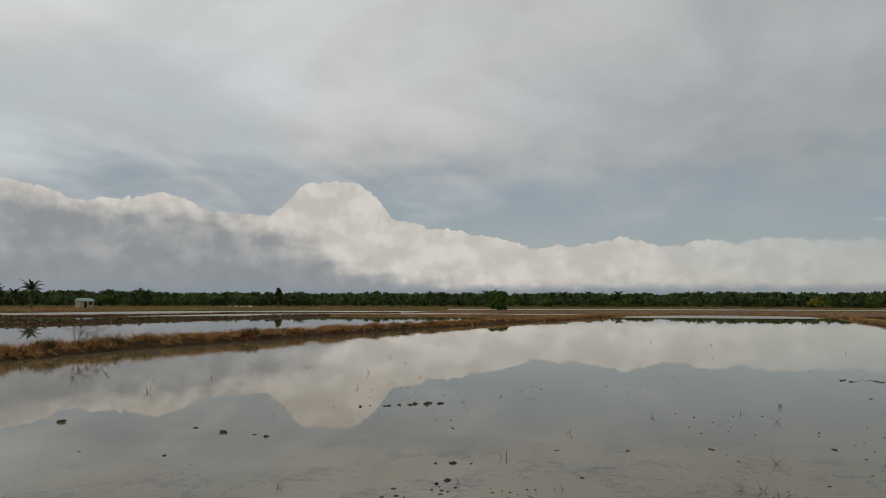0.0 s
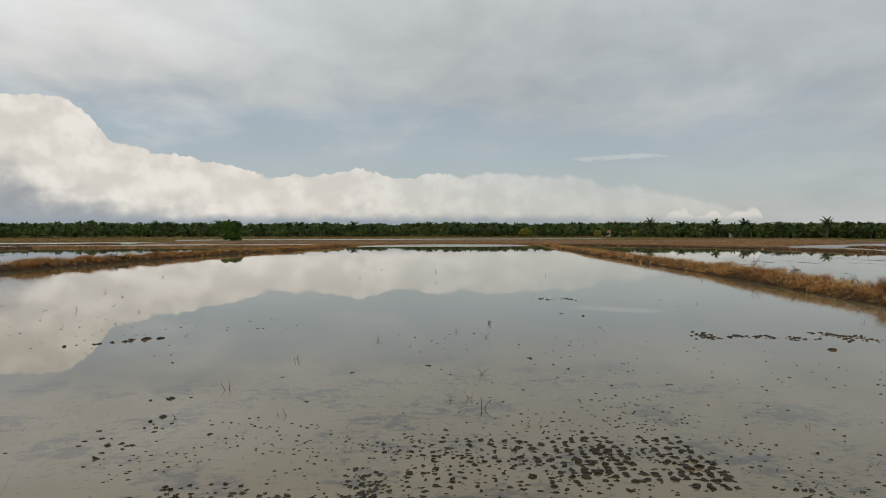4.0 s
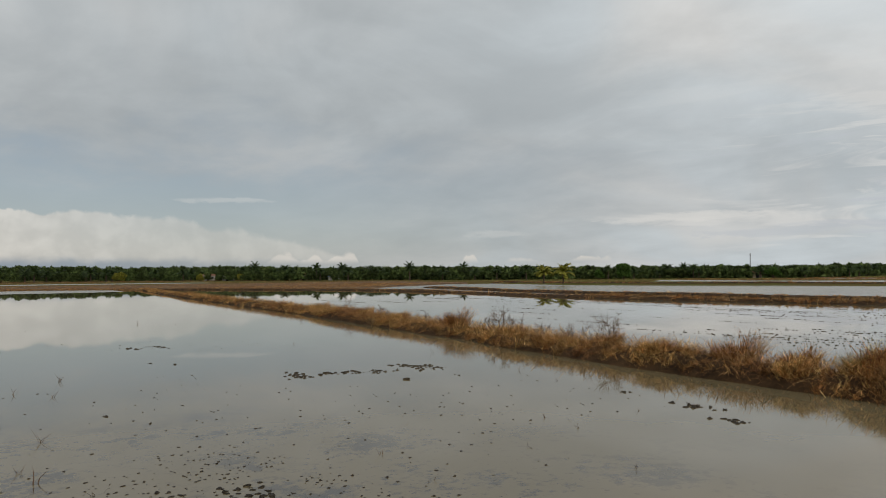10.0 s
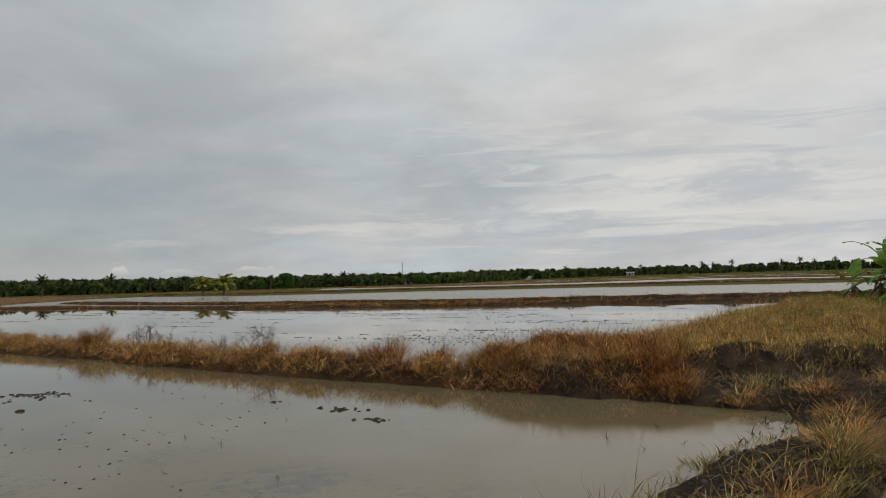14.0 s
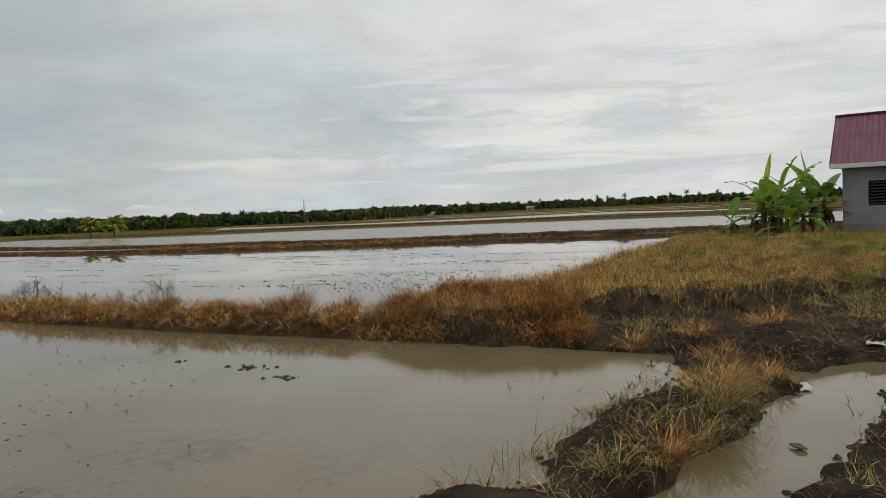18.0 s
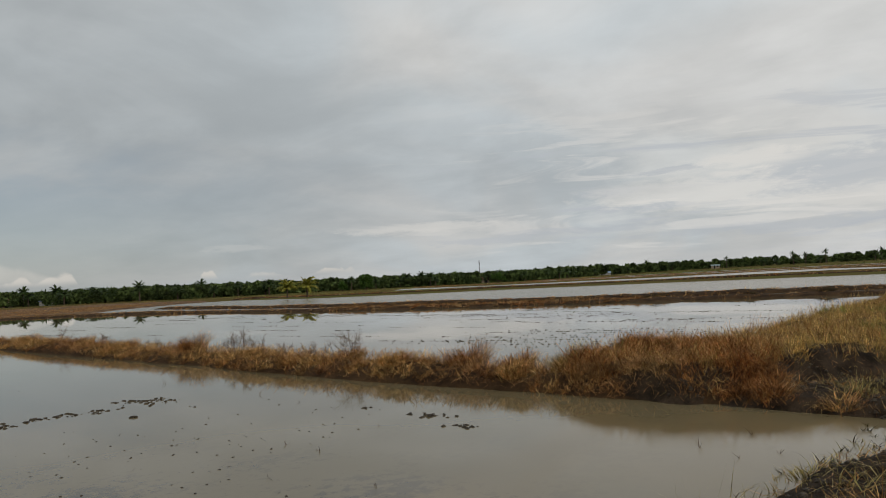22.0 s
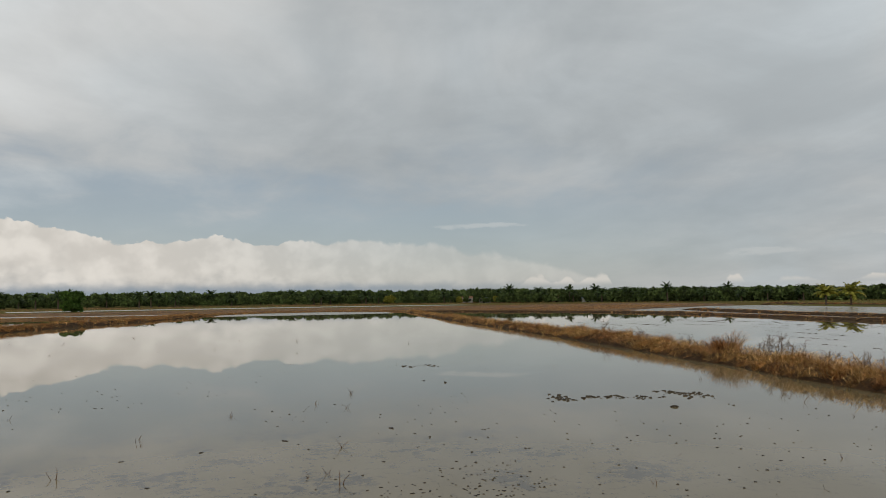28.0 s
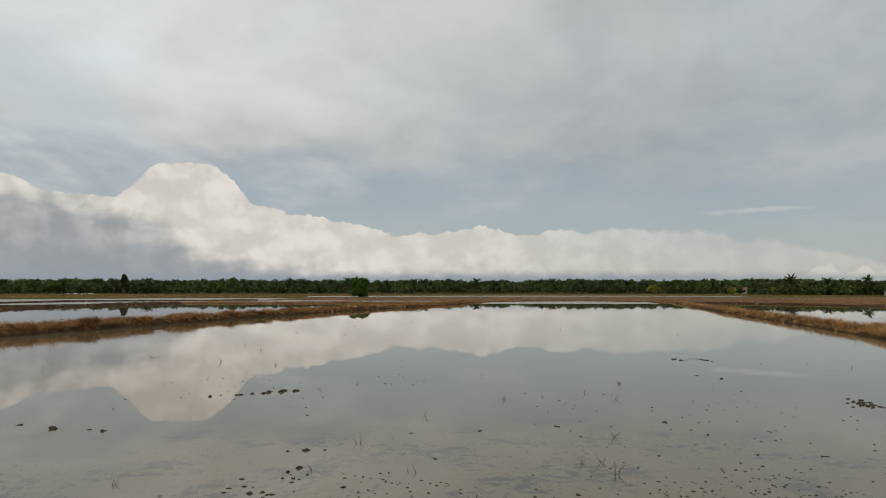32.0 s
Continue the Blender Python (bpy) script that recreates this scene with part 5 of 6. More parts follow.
# ---- house and bananas ----
def house():
    D = 33.2
    cx, cy = polar(107.45, D)
    root = tagged(new("house"), "small unpainted cement house with a maroon sheet roof", "house")
    root.matrix_basis = pose(cx, cy, 0.55, 0, 0, -(201.0 - 90))
    # local x runs along the front, local y away from the field
    L, W, H = 8.5, 6.8, 2.62
    wx0, wx1, wz0, wz1 = 0.85, 2.5, 1.0, 2.08
    t = 0.14
    walls = bmesh.new()
    for b in ((0, 0, 0, wx0, t, H), (wx1, 0, 0, L, t, H), (wx0, 0, 0, wx1, t, wz0), (wx0, 0, wz1, wx1, t, H), (0, t, 0, t, W, H), (L - t, t, 0, L, W, H), (t, W - t, 0, L - t, W, H)):
        box(walls, *b)
    front = part("wall", walls, PLASTER, root)
    part("plinth_band", one_box(-0.006, -0.012, 0.0, L, -0.002, 0.32), DAMP, root, "rough damp cement at the foot of the wall")
    part("floor_slab", one_box(-0.1, -0.1, -0.35, L + 0.1, W + 0.1, 0.0), DAMP, root)
    # added panel whose black colour paints the shade behind the window
    part("room_shade_panel", one_box(0.2, 2.6, 0.0, L - 0.2, 2.7, H), ROOM_SHADE, root)
    win = new("window")
    win.parent = root
    f = bmesh.new()
    for b in ((wx0, 0.02, wz0, wx0 + 0.04, 0.10, wz1), (wx1 - 0.04, 0.02, wz0, wx1, 0.10, wz1), (wx0 + 0.04, 0.02, wz0, wx1 - 0.04, 0.10, wz0 + 0.04), (wx0 + 0.04, 0.02, wz1 - 0.04, wx1 - 0.04, 0.10, wz1), ((wx0 + wx1) / 2 - 0.02, 0.02, wz0 + 0.04, (wx0 + wx1) / 2 + 0.02, 0.10, wz1 - 0.04)):
        box(f, *b)
    part("window_frame", f, STEEL, win, "grey steel window frame")
    bar = None
    for i in range(8):
        z = wz0 + 0.06 + (wz1 - wz0 - 0.12) * (i + 0.5) / 8
        for xa, xb in ((wx0 + 0.04, (wx0 + wx1) / 2 - 0.02), ((wx0 + wx1) / 2 + 0.02, wx1 - 0.04)):
            bm = one_box(xa, 0.045, z - 0.045, xb, 0.055, z + 0.03)
            bmesh.ops.rotate(bm, cent=(0, 0.05, z), matrix=Matrix.Rotation(radians(-35), 3, "X"), verts=bm.verts)
            part("louvre", bm, LOUVRE, win)
    # roof: ribbed sheets over both slopes
    oh, rise = 0.42, 2.25
    ex, ez, half = -0.42, H + 0.12, W / 2
    slope = rise / (half + oh)
    for side in (0, 1):
        for course in range(2):
            n = 46
            V, Q = [], []
            x0, x1 = ex, L + 0.42
            for k in range(n * 4 + 1):
                u = k / (n * 4)
                rib = 0.028 if k % 4 in (1, 2) else 0.0
                lo, hi = (0.0, 0.56) if course == 0 else (0.54, 1.0)
                for f in (lo, hi):
                    yy = -oh + (half + oh) * f
                    zz = ez + rise * f + rib + (0.012 if course else 0)
                    V.append((x0 + (x1 - x0) * u, yy if side == 0 else W - yy, zz))
                if k:
                    o = 2 * k
                    Q.append((o - 2, o, o + 1, o - 1) if side == 0 else (o - 2, o - 1, o + 1, o))
            part("roof_sheet", fast_mesh("roof_sheet", V, [Q], ROOF), ROOF, root)
    rc = bmesh.new()
    box(rc, ex - 0.02, half - 0.18, ez + rise - 0.06, L + 0.44, half + 0.18, ez + rise + 0.05, 0.02)
    part("ridge_cap", rc, RIDGE, root)
    part("fascia", one_box(ex, -oh - 0.02, ez - 0.16, L + 0.42, -oh + 0.005, ez + 0.012), FASCIA, root, "white painted fascia board")
    part("fascia", one_box(ex, W + oh - 0.005, ez - 0.16, L + 0.42, W + oh + 0.02, ez + 0.012), FASCIA, root)
    part("soffit", one_box(ex, -oh + 0.005, ez - 0.17, L + 0.42, 0.0, ez - 0.155), FASCIA, root)
    for xx in (0.0, L - t):
        g = bmesh.new()
        vs = [g.verts.new(p) for p in ((xx, 0, H), (xx, W, H), (xx, half, H + rise * 0.93), (xx + t, 0, H), (xx + t, W, H), (xx + t, half, H + rise * 0.93))]
        for idx in ((0, 2, 1), (3, 4, 5), (0, 1, 4, 3), (1, 2, 5, 4), (2, 0, 3, 5)):
            g.faces.new([vs[i] for i in idx])
        part("gable", g, PLASTER, root)
    for yy, sgn in ((-oh, 1), (W + oh, -1)):
        b = bmesh.new()
        vs = [b.verts.new(p) for p in ((ex - 0.015, yy, ez - 0.12), (ex - 0.015, yy, ez + 0.03), (ex - 0.015, half, ez + rise + 0.03), (ex - 0.015, half, ez + rise - 0.12), (ex + 0.01, yy, ez - 0.12), (ex + 0.01, yy, ez + 0.03), (ex + 0.01, half, ez + rise + 0.03), (ex + 0.01, half, ez + rise - 0.12))]
        for idx in ((0, 1, 2, 3), (7, 6, 5, 4), (0, 4, 5, 1), (1, 5, 6, 2), (2, 6, 7, 3), (3, 7, 4, 0)):
            b.faces.new([vs[i] for i in idx])
        part("barge_board", b, RIDGE, root)


house()


def banana_leaf(length, width, up, droop, seed, torn=0.3):
    """A paddle blade on a bent midrib, split here and there to the rib."""
    r = np.random.default_rng(seed)
    segs = 16
    V, Q = [], []
    ang, p = up, np.array([0.0, 0, 0])
    o = 0
    for k in range(segs):
        f0, f1 = k / segs, (k + 1) / segs
        step = length / segs
        d = np.array([math.cos(ang), 0, math.sin(ang)])
        p2 = p + d * step
        for sgn in (1, -1):
            w0, w1 = (width * max(0.03, math.sin(math.pi * min(1, max(0, (f - 0.16) / 0.84)) ** 0.75)) ** 0.6 if f > 0.16 else 0.02 for f in (f0, f1))
            hang = 0.35 + 0.06 * math.sin(k * 1.3 + seed) + (0.45 if r.uniform() < torn * 0.5 else 0)
            gap = 0.86 if r.uniform() < torn else 1.0
            a0 = p + np.array([0, sgn * w0 * math.cos(hang), -w0 * math.sin(hang) + 0.06]) + d * step * 0.3
            a1 = p + (p2 - p) * gap + np.array([0, sgn * w1 * math.cos(hang), -w1 * math.sin(hang) + 0.06]) + d * step * 0.3
            V += [p, p2, a1, a0]
            Q.append((o, o + 1, o + 2, o + 3) if sgn < 0 else (o, o + 3, o + 2, o + 1))
            o += 4
        p = p2
        ang -= droop / segs * (0.4 + 1.2 * f0)
    return np.array(V), np.array(Q)


def banana_plant(x, y, h, leaves, seed, label, tilt=0.0, z=0.6, dead=3, young=True):
    r = np.random.default_rng(seed)
    root = tagged(new("banana_plant"), label, "banana plant", "banana clump")
    k = np.linspace(0, 1, 5)
    v, q = tube(np.column_stack([tilt * k * k, 0 * k, k * h]), [0.13, 0.11, 0.095, 0.08, 0.06], 10)
    part("stem", fast_mesh("stem", v, [q], STALK, True), STALK, root)

    def leaf(mat, name, length, width, up, droop, azm, sd, zz, torn, label=""):
        v, q = banana_leaf(length, width, up, droop, sd, torn)
        c, s = math.cos(azm), math.sin(azm)
        v = v @ np.array([[c, s, 0], [-s, c, 0], [0, 0, 1]]) + np.array([tilt * (zz / h) ** 2, 0, zz])
        part(name, fast_mesh(name, v, [q], mat, False), mat, root, label)
    for i in range(leaves):
        f = i / max(1, leaves - 1)
        leaf(BANANA, "leaf", r.uniform(1.5, 2.15) * (1 if h > 1 else 0.75), r.uniform(0.19, 0.27), 1.30 - 1.0 * f + r.normal(0, 0.14), r.uniform(0.9, 2.2), i * 2.4 + seed, seed * 31 + i, h * (0.97 - 0.5 * f), 0.08)
    if young:
        leaf(BANANA_NEW, "young_leaf", 1.95, 0.21, 1.42, 0.12, seed * 1.3, seed * 31 + 50, h, 0.0, "upright pale yellow-green young leaf")
    for i in range(dead):
        leaf(BANANA_DEAD, "dead_leaf", 1.0, 0.13, -0.7, 0.7, i * 2.1 + seed * 2, seed * 31 + 70 + i, h * 0.8, 0.6, "withered brown hanging leaf")
    root.matrix_basis = pose(x, y, z, 0, 0, 0)
    return root


# azimuth, distance, stem, leaves, young leaf
CLUMP = ((102.4, 33.0, 1.35, 11, True), (103.4, 32.6, 1.2, 10, False), (104.3, 33.4, 1.5, 11, False), (105.5, 33.6, 1.4, 10, True), (106.3, 34.2, 1.3, 10, False), (103.0, 34.4, 1.5, 7, False), (105.0, 32.6, 0.7, 6, False), (101.9, 33.2, 0.55, 5, False), (103.8, 32.2, 0.45, 5, False), (100.3, 34.4, 0.55, 4, False))
for i, (az_, d_, h_, n_, yg) in enumerate(CLUMP):
    banana_plant(*polar(az_, d_), h_, n_, 3 + i, "green banana plant with broad arching leaves beside the house", young=yg, dead=6)


# ---- far buildings ----
def far_building(az_, d_, wide, deep, high, wall, roof, label, pitch=0.9, turn=0.0, opening=True):
    root = tagged(new("far_building"), label, "building")
    hw, hd = wide / 2, deep / 2
    part("wall", one_box(-hw, -hd, 0, hw, hd, high), wall, root)
    b = bmesh.new()
    o = 0.3
    vs = [b.verts.new(p) for p in ((-hw - o, -hd - o, high), (hw + o, -hd - o, high), (hw + o, hd + o, high), (-hw - o, hd + o, high), (-hw - o, 0, high + pitch), (hw + o, 0, high + pitch))]
    for f in ((0, 1, 5, 4), (2, 3, 4, 5), (1, 2, 5), (3, 0, 4), (3, 2, 1, 0)):
        b.faces.new([vs[i] for i in f])
    part("roof", b, roof, root)
    if opening:
        # thin dark slabs on the solid wall paint the shade of its openings
        part("doorway", one_box(-0.4 * hw, -hd - 0.02, 0.05, -0.4 * hw + 0.9, -hd - 0.002, 2.0), ROOM_SHADE, root)
        part("window", one_box(0.3 * hw, -hd - 0.02, 1.0, 0.3 * hw + 1.0, -hd - 0.002, 1.9), ROOM_SHADE, root)
    root.matrix_basis = pose(*polar(az_, d_), 0.28, 0, 0, -az_ + turn)
    return root


far_building(-35.6, 262, 4.4, 3.6, 2.3, PAINT_TAN, TIN, "small field hut with pale walls and a greenish tin roof", 0.9, 25)
far_building(25.3, 331, 5, 4, 2.4, PAINT_WHITE, RUSTY, "low whitewashed house before the plantation", 0.7)
far_building(26.7, 326, 5, 4, 2.2, PAINT_WHITE, TIN, "pale house half hidden by trees", 0.6)
far_building(32.5, 293, 4.5, 4, 2.2, PAINT_TAN, RUSTY, "tan house with a rusty roof before the plantation", 0.7)
far_building(35.0, 283, 6, 4, 1.5, PAINT_WHITE, TIN_BLUE, "low house with a pale blue roof under trees", 0.4)
far_building(67.6, 239, 3.2, 3, 1.6, PAINT_TAN, RUSTY, "tan farm house under trees", 0.6)
far_building(76.9, 345, 6.5, 4, 1.0, PAINT_WHITE, TIN_BLUE, "white house with a bright blue roof on the horizon", 0.8)
far_building(85.2, 478, 5, 4, 1.7, PAINT_TAN, TIN, "pale farm house on the horizon")
far_building(97.8, 520, 5, 5, 3.6, PAINT_WHITE, PAINT_WHITE, "square white building on the horizon", 0.1)


def mast():
    root = tagged(new("radio_mast"), "thin grey lattice mast above the trees", "mast")
    for dx_, dy_ in ((0, 0), (0.9, 0), (0.45, 0.8)):
        v, q = tube([(dx_, dy_, 0), (dx_ * 0.6 + 0.18, dy_ * 0.6 + 0.14, 16.5)], [0.12, 0.09], 6)
        part("leg", fast_mesh("leg", v, [q], STEEL), STEEL, root)
    for i in range(11):
        z = 1.4 * i + 0.4
        v, q = tube([(0, 0, z), (0.8, 0, z + 0.7), (0.4, 0.7, z + 1.3)], [0.06, 0.06, 0.06], 4)
        part("brace", fast_mesh("brace", v, [q], STEEL), STEEL, root)
    root.matrix_basis = pose(*polar(67.1, 590), 0.28)


mast()


def sheet_litter(x, y, z, s, seed, label, mat=WHITE, name="plastic_litter"):
    """A crumpled scrap lying on mud or water."""
    r = np.random.default_rng(seed)
    g = np.linspace(-1, 1, 7)
    X, Y = np.meshgrid(g, g, indexing="ij")
    rad = 1 - 0.25 * np.hypot(X, Y) + 0.1 * vnoise(X, Y, 0.6, seed)
    Z = 0.10 + 0.14 * vnoise(X, Y, 0.7, seed + 1)
    top_ = np.stack([X * rad, Y * rad * 0.6, Z + 0.1], -1).reshape(-1, 3) * s
    bot = top_ - np.array([0, 0, 0.05 * s + 0.003])
    i, j = np.meshgrid(np.arange(6), np.arange(6), indexing="ij")
    a = (i * 7 + j).ravel()
    q = np.stack([a, a + 7, a + 8, a + 1], 1)
    rim = [*range(0, 7), *range(13, 49, 7), *range(47, 41, -1), *range(35, 0, -7)]
    side = [(rim[k], rim[(k + 1) % len(rim)], rim[(k + 1) % len(rim)] + 49, rim[k] + 49) for k in range(len(rim))]
    ob = new(name, fast_mesh(name, np.concatenate([top_, bot]), [np.concatenate([q, q[:, ::-1] + 49, np.array(side)])], mat, True))
    ob.matrix_basis = pose(x, y, z, 0, 0, r.uniform(0, 360))
    return tagged(ob, label, "litter")


# ---- mud clods and stubble in the water ----
def clod_mesh(seed, flat=0.55):
    r = np.random.default_rng(seed)
    bm = bmesh.new()
    bmesh.ops.create_icosphere(bm, subdivisions=2, radius=1)
    off = r.uniform(-50, 50, 3)
    for v in bm.verts:
        p = v.co
        k = 0.72 + 0.55 * noise.noise(Vector(p * 1.6) + Vector(off)) + 0.55 * noise.noise(Vector(p * 3.9) + Vector(off))
        v.co = Vector((p.x * k * 1.15, p.y * k, p.z * k * flat))
    return from_bm("mud_clod", bm, CLOD, False)


CLODS = [clod_mesh(200 + i, 0.62 + 0.08 * (i % 4)) for i in range(8)]
clod_rng = np.random.default_rng(300)


def clod(x, y, size, label="dark grey-brown mud clod in shallow water", group="mud clods", sink=0.1):
    ob = new("mud_clod", CLODS[int(clod_rng.integers(0, 8))])
    ob.matrix_basis = pose(x, y, -sink * size, 0, 0, clod_rng.uniform(0, 360)) @ Matrix.Diagonal((size, size * clod_rng.uniform(0.55, 1.0), size * clod_rng.uniform(0.55, 0.95), 1))
    return tagged(ob, label, "mud clod", group)


# the ploughed patch: drill rows of clods that rise from the water
PATCH = "ploughed clods in the shallows"
E1, E2 = np.array([0.98, -0.20]), np.array([0.17, 0.985])
for col in range(24):
    for row in range(15):
        u, v = col / 23, row / 14
        p = np.array([2.30, 4.58]) + E1 * 2.45 * u + E2 * 1.32 * v + clod_rng.normal(0, (0.013, 0.024), 2)
        hole = 0.06 + 0.40 * (1 - u) ** 2 + 0.5 * max(0, v - 0.72) + 0.5 * max(0, 0.22 - v) * 2 + (0.75 if 0.76 < u < 0.83 and v > 0.30 else 0)
        if clod_rng.uniform() > hole:
            thick = 1.25 if 0.55 < u < 0.76 and 0.2 < v < 0.75 or u > 0.85 and v < 0.6 else 1.0
            clod(*p, clod_rng.uniform(0.026, 0.044) * thick * (0.9 + 0.25 * u), group=PATCH)
# larger single clods and short rows farther out
for x, y, s in ((0.14, 8.05, 0.11), (-0.07, 8.0, 0.05), (0.36, 8.05, 0.035), (0.19, 7.2, 0.08), (0.1, 7.05, 0.05), (0.09, 6.8, 0.04), (-0.35, 6.45, 0.05), (-0.12, 6.27, 0.06), (-0.13, 5.9, 0.07), (0.73, 6.45, 0.05), (4.16, 5.75, 0.055),
                (-6.5, 9.95, 0.13), (-4.1, 9.8, 0.09), (-3.5, 9.5, 0.11), (-2.98, 9.42, 0.06), (-2.75, 9.3, 0.08), (-3.5, 7.88, 0.05), (3.4, 9.35, 0.09), (1.65, 7.55, 0.05), (5.0, 9.6, 0.09), (2.3, 9.1, 0.05), (1.38, 9.0, 0.05),
                (9.98, 9.25, 0.11), (11.0, 9.05, 0.05), (10.97, 8.9, 0.05), (8.0, 14.5, 0.08), (7.7, 15.1, 0.06), (4.2, 3.98, 0.06)):
    clod(x, y, s * 0.7, "single dark mud clod standing out of the water")
for i in range(9):
    clod(-2.02 + 0.15 * i + clod_rng.normal(0, 0.05) - (0.0 if i else 0.12), 12.42 + 0.085 * i + clod_rng.normal(0, 0.04), clod_rng.uniform(0.05, 0.10), "mud clod in a short straight row", "short clod row")
def clod_stuff(name, spots, label, seed, smin, smax, ground=False):
    """Crumbs of mud too many to count, joined."""
    r = np.random.default_rng(seed)
    base = [(np.array([v.co[:] for v in m.vertices]), np.array([p.vertices[:] for p in m.polygons])) for m in CLODS[:4]]
    V, F, o = [], [], 0
    for x, y in spots:
        v, f = base[int(r.integers(0, 4))]
        s = r.uniform(smin, smax)
        a = r.uniform(0, 6.28)
        c, sn = math.cos(a), math.sin(a)
        V.append(v @ np.array([[c, sn, 0], [-sn, c, 0], [0, 0, 1]]) * np.array([s, s * 0.8, s * 0.8]) + np.array([x, y, max(0.0, float(terrain(x, y))) + 0.1 * s if ground else -0.1 * s]))
        F.append(f + o)
        o += len(v)
    ob = new(name, fast_mesh(name, np.concatenate(V), [np.concatenate(F)], CLOD))
    return tagged(ob, label, "mud", kind="stuff")


for (x0, y0), (x1, y1), n_, wd in (((8.95, 11.4), (8.85, 10.8), 18, 0.12), ((9.35, 10.95), (10.4, 10.42), 30, 0.13), ((11.15, 10.95), (11.42, 9.8), 30, 0.13), ((8.55, 18.9), (8.6, 18.3), 8, 0.1), ((9.1, 19), (9.3, 18.1), 8, 0.1), ((11.1, 4.6), (11.1, 4.05), 12, 0.07), ((10.55, 3.75), (10.42, 3.42), 9, 0.06), ((11.36, 5.71), (11.48, 5.71), 4, 0.05)):
    f = clod_rng.uniform(0, 1, (int(n_ * 1.6), 1))
    line_pts = np.array([x0, y0]) + np.array([x1 - x0, y1 - y0]) * f + clod_rng.normal(0, wd, (len(f), 2))
    clod_stuff("clod_drift", line_pts, "drift of small dark clods in the shallow water", int(40 * x0), 0.020, 0.064)
r = np.random.default_rng(309)
spots = [r.normal((x, y), (sx, sy), (n_, 2)) for n_, (x, y), sx, sy in ((80, (1.25, 4.55), 0.28, 0.09), (50, (0.75, 4.85), 0.20, 0.12), (64, (2.02, 4.75), 0.08, 0.22), (50, (1.9, 4.45), 0.07, 0.07), (16, (2.25, 4.15), 0.25, 0.12), (22, (4.65, 4.5), 0.16, 0.14), (10, (5.1, 3.98), 0.12, 0.08), (30, (4.35, 5.0), 0.14, 0.22), (14, (1.9, 4.0), 0.3, 0.1), (30, (2.5, 5.6), 0.25, 0.4), (24, (0.0, 6.3), 0.3, 0.35))]
clod_stuff("mud_crumbs", np.concatenate(spots), "heaps of small wet clods in the shallows", 319, 0.012, 0.036)
r = np.random.default_rng(310)
x, y = r.uniform(-9, 12, 1700), 3.6 + 18 * r.uniform(0, 1, 1700) ** 1.8
ok = (vnoise(x, y, 2.2, 311) > 0.05) & (x < 10.5 + 0.2 * y) & (y > 3.4 + 0.1 * np.abs(x - 3))
clod_stuff("mud_crumbs", np.stack([x, y], 1)[ok], "scattered small mud crumbs in the shallows", 312, 0.007, 0.027)
x, y = r.uniform(0, 5.6, 1400), r.uniform(3.3, 7.0, 1400)
ok = vnoise(x, y, 0.8, 313) - 0.35 * np.hypot((x - 3) / 2.2, (y - 4.7) / 1.1) > -0.35
clod_stuff("mud_crumbs", np.stack([x, y], 1)[ok], "fine mud crumbs round the ploughed patch", 314, 0.006, 0.022)
x, y = r.uniform(6.4, 15.6, 6500), r.uniform(-5.4, 1.4, 6500)
hgt = terrain(x, y)
ok = (hgt > -0.05) & (vnoise(x, y, 0.4, 321) > -0.1) & (inside_depth(x, y, UPPER) < 0.2)
clod_stuff("mud_crumbs", np.stack([x, y], 1)[ok], "loose lumps of dark mud on the dyke and shore", 322, 0.010, 0.055, True)
spots = []
for k in range(80):
    s0, length, off = r.uniform(-8, 40), r.uniform(1.0, 9.0), r.uniform(0, 1)
    t_ = r.uniform(0, 1, int(length * 14))
    t_ = t_[vnoise(t_ * length, t_ * 0 + k, 0.5, 320 + k) > -0.2]
    y = s0 + t_ * length
    x0 = 20.5 + 22 * off ** 0.8
    spots.append(np.stack([x0 + 0.16 * y + r.normal(0, 0.05, len(y)), y], 1))
for cx_, cy_, n_ in ((22.5, 6.5, 220), (25.5, 5.2, 220), (21.2, 4.8, 120), (24.0, 3.2, 100), (36, 14, 160), (34, 8, 120), (30, 4, 120), (44, 24, 120)):
    spots.append(np.stack([cx_ + 0.7 * np.round(r.normal(0, 0.7, n_)) + r.normal(0, 0.05, n_), r.normal(cy_, 2.2, n_)], 1))
spots = np.concatenate(spots)
spots = spots[inside_depth(spots[:, 0], spots[:, 1], PAD) < -0.2]
clod_stuff("mud_crumbs", spots, "broken lines of mud and stubble in the next field", 316, 0.012, 0.055)
x, y = r.uniform(-45, -20, 1100), r.uniform(18, 90, 1100)
ok = (vnoise(x * 1.2, y * 0.4, 2.0, 317) > 0.45) & (x < -22 + 0.2 * (y - 30)) & (x > -46 + 0.1 * y)
clod_stuff("mud_crumbs", np.stack([x, y], 1)[ok], "broken lines of mud in the western field", 318, 0.04, 0.15)


# ---- stubble, tussocks and weeds ----
def stubble(x, y, h, seed, label="thin rice stubble standing in the water"):
    r = np.random.default_rng(seed)
    root = tagged(new("rice_stubble"), label, "stubble", "rice stubble")
    for k in range(int(r.integers(3, 6))):
        foot = [(r.normal(0, 0.02), r.normal(0, 0.02), -0.03)]
        part("stalk", blades("stalk", foot, h, TWIG, 0.011, 0.7, 0.8, None, 3, seed * 7 + k), TWIG, root)
    root.matrix_basis = pose(x, y, 0)
    return root


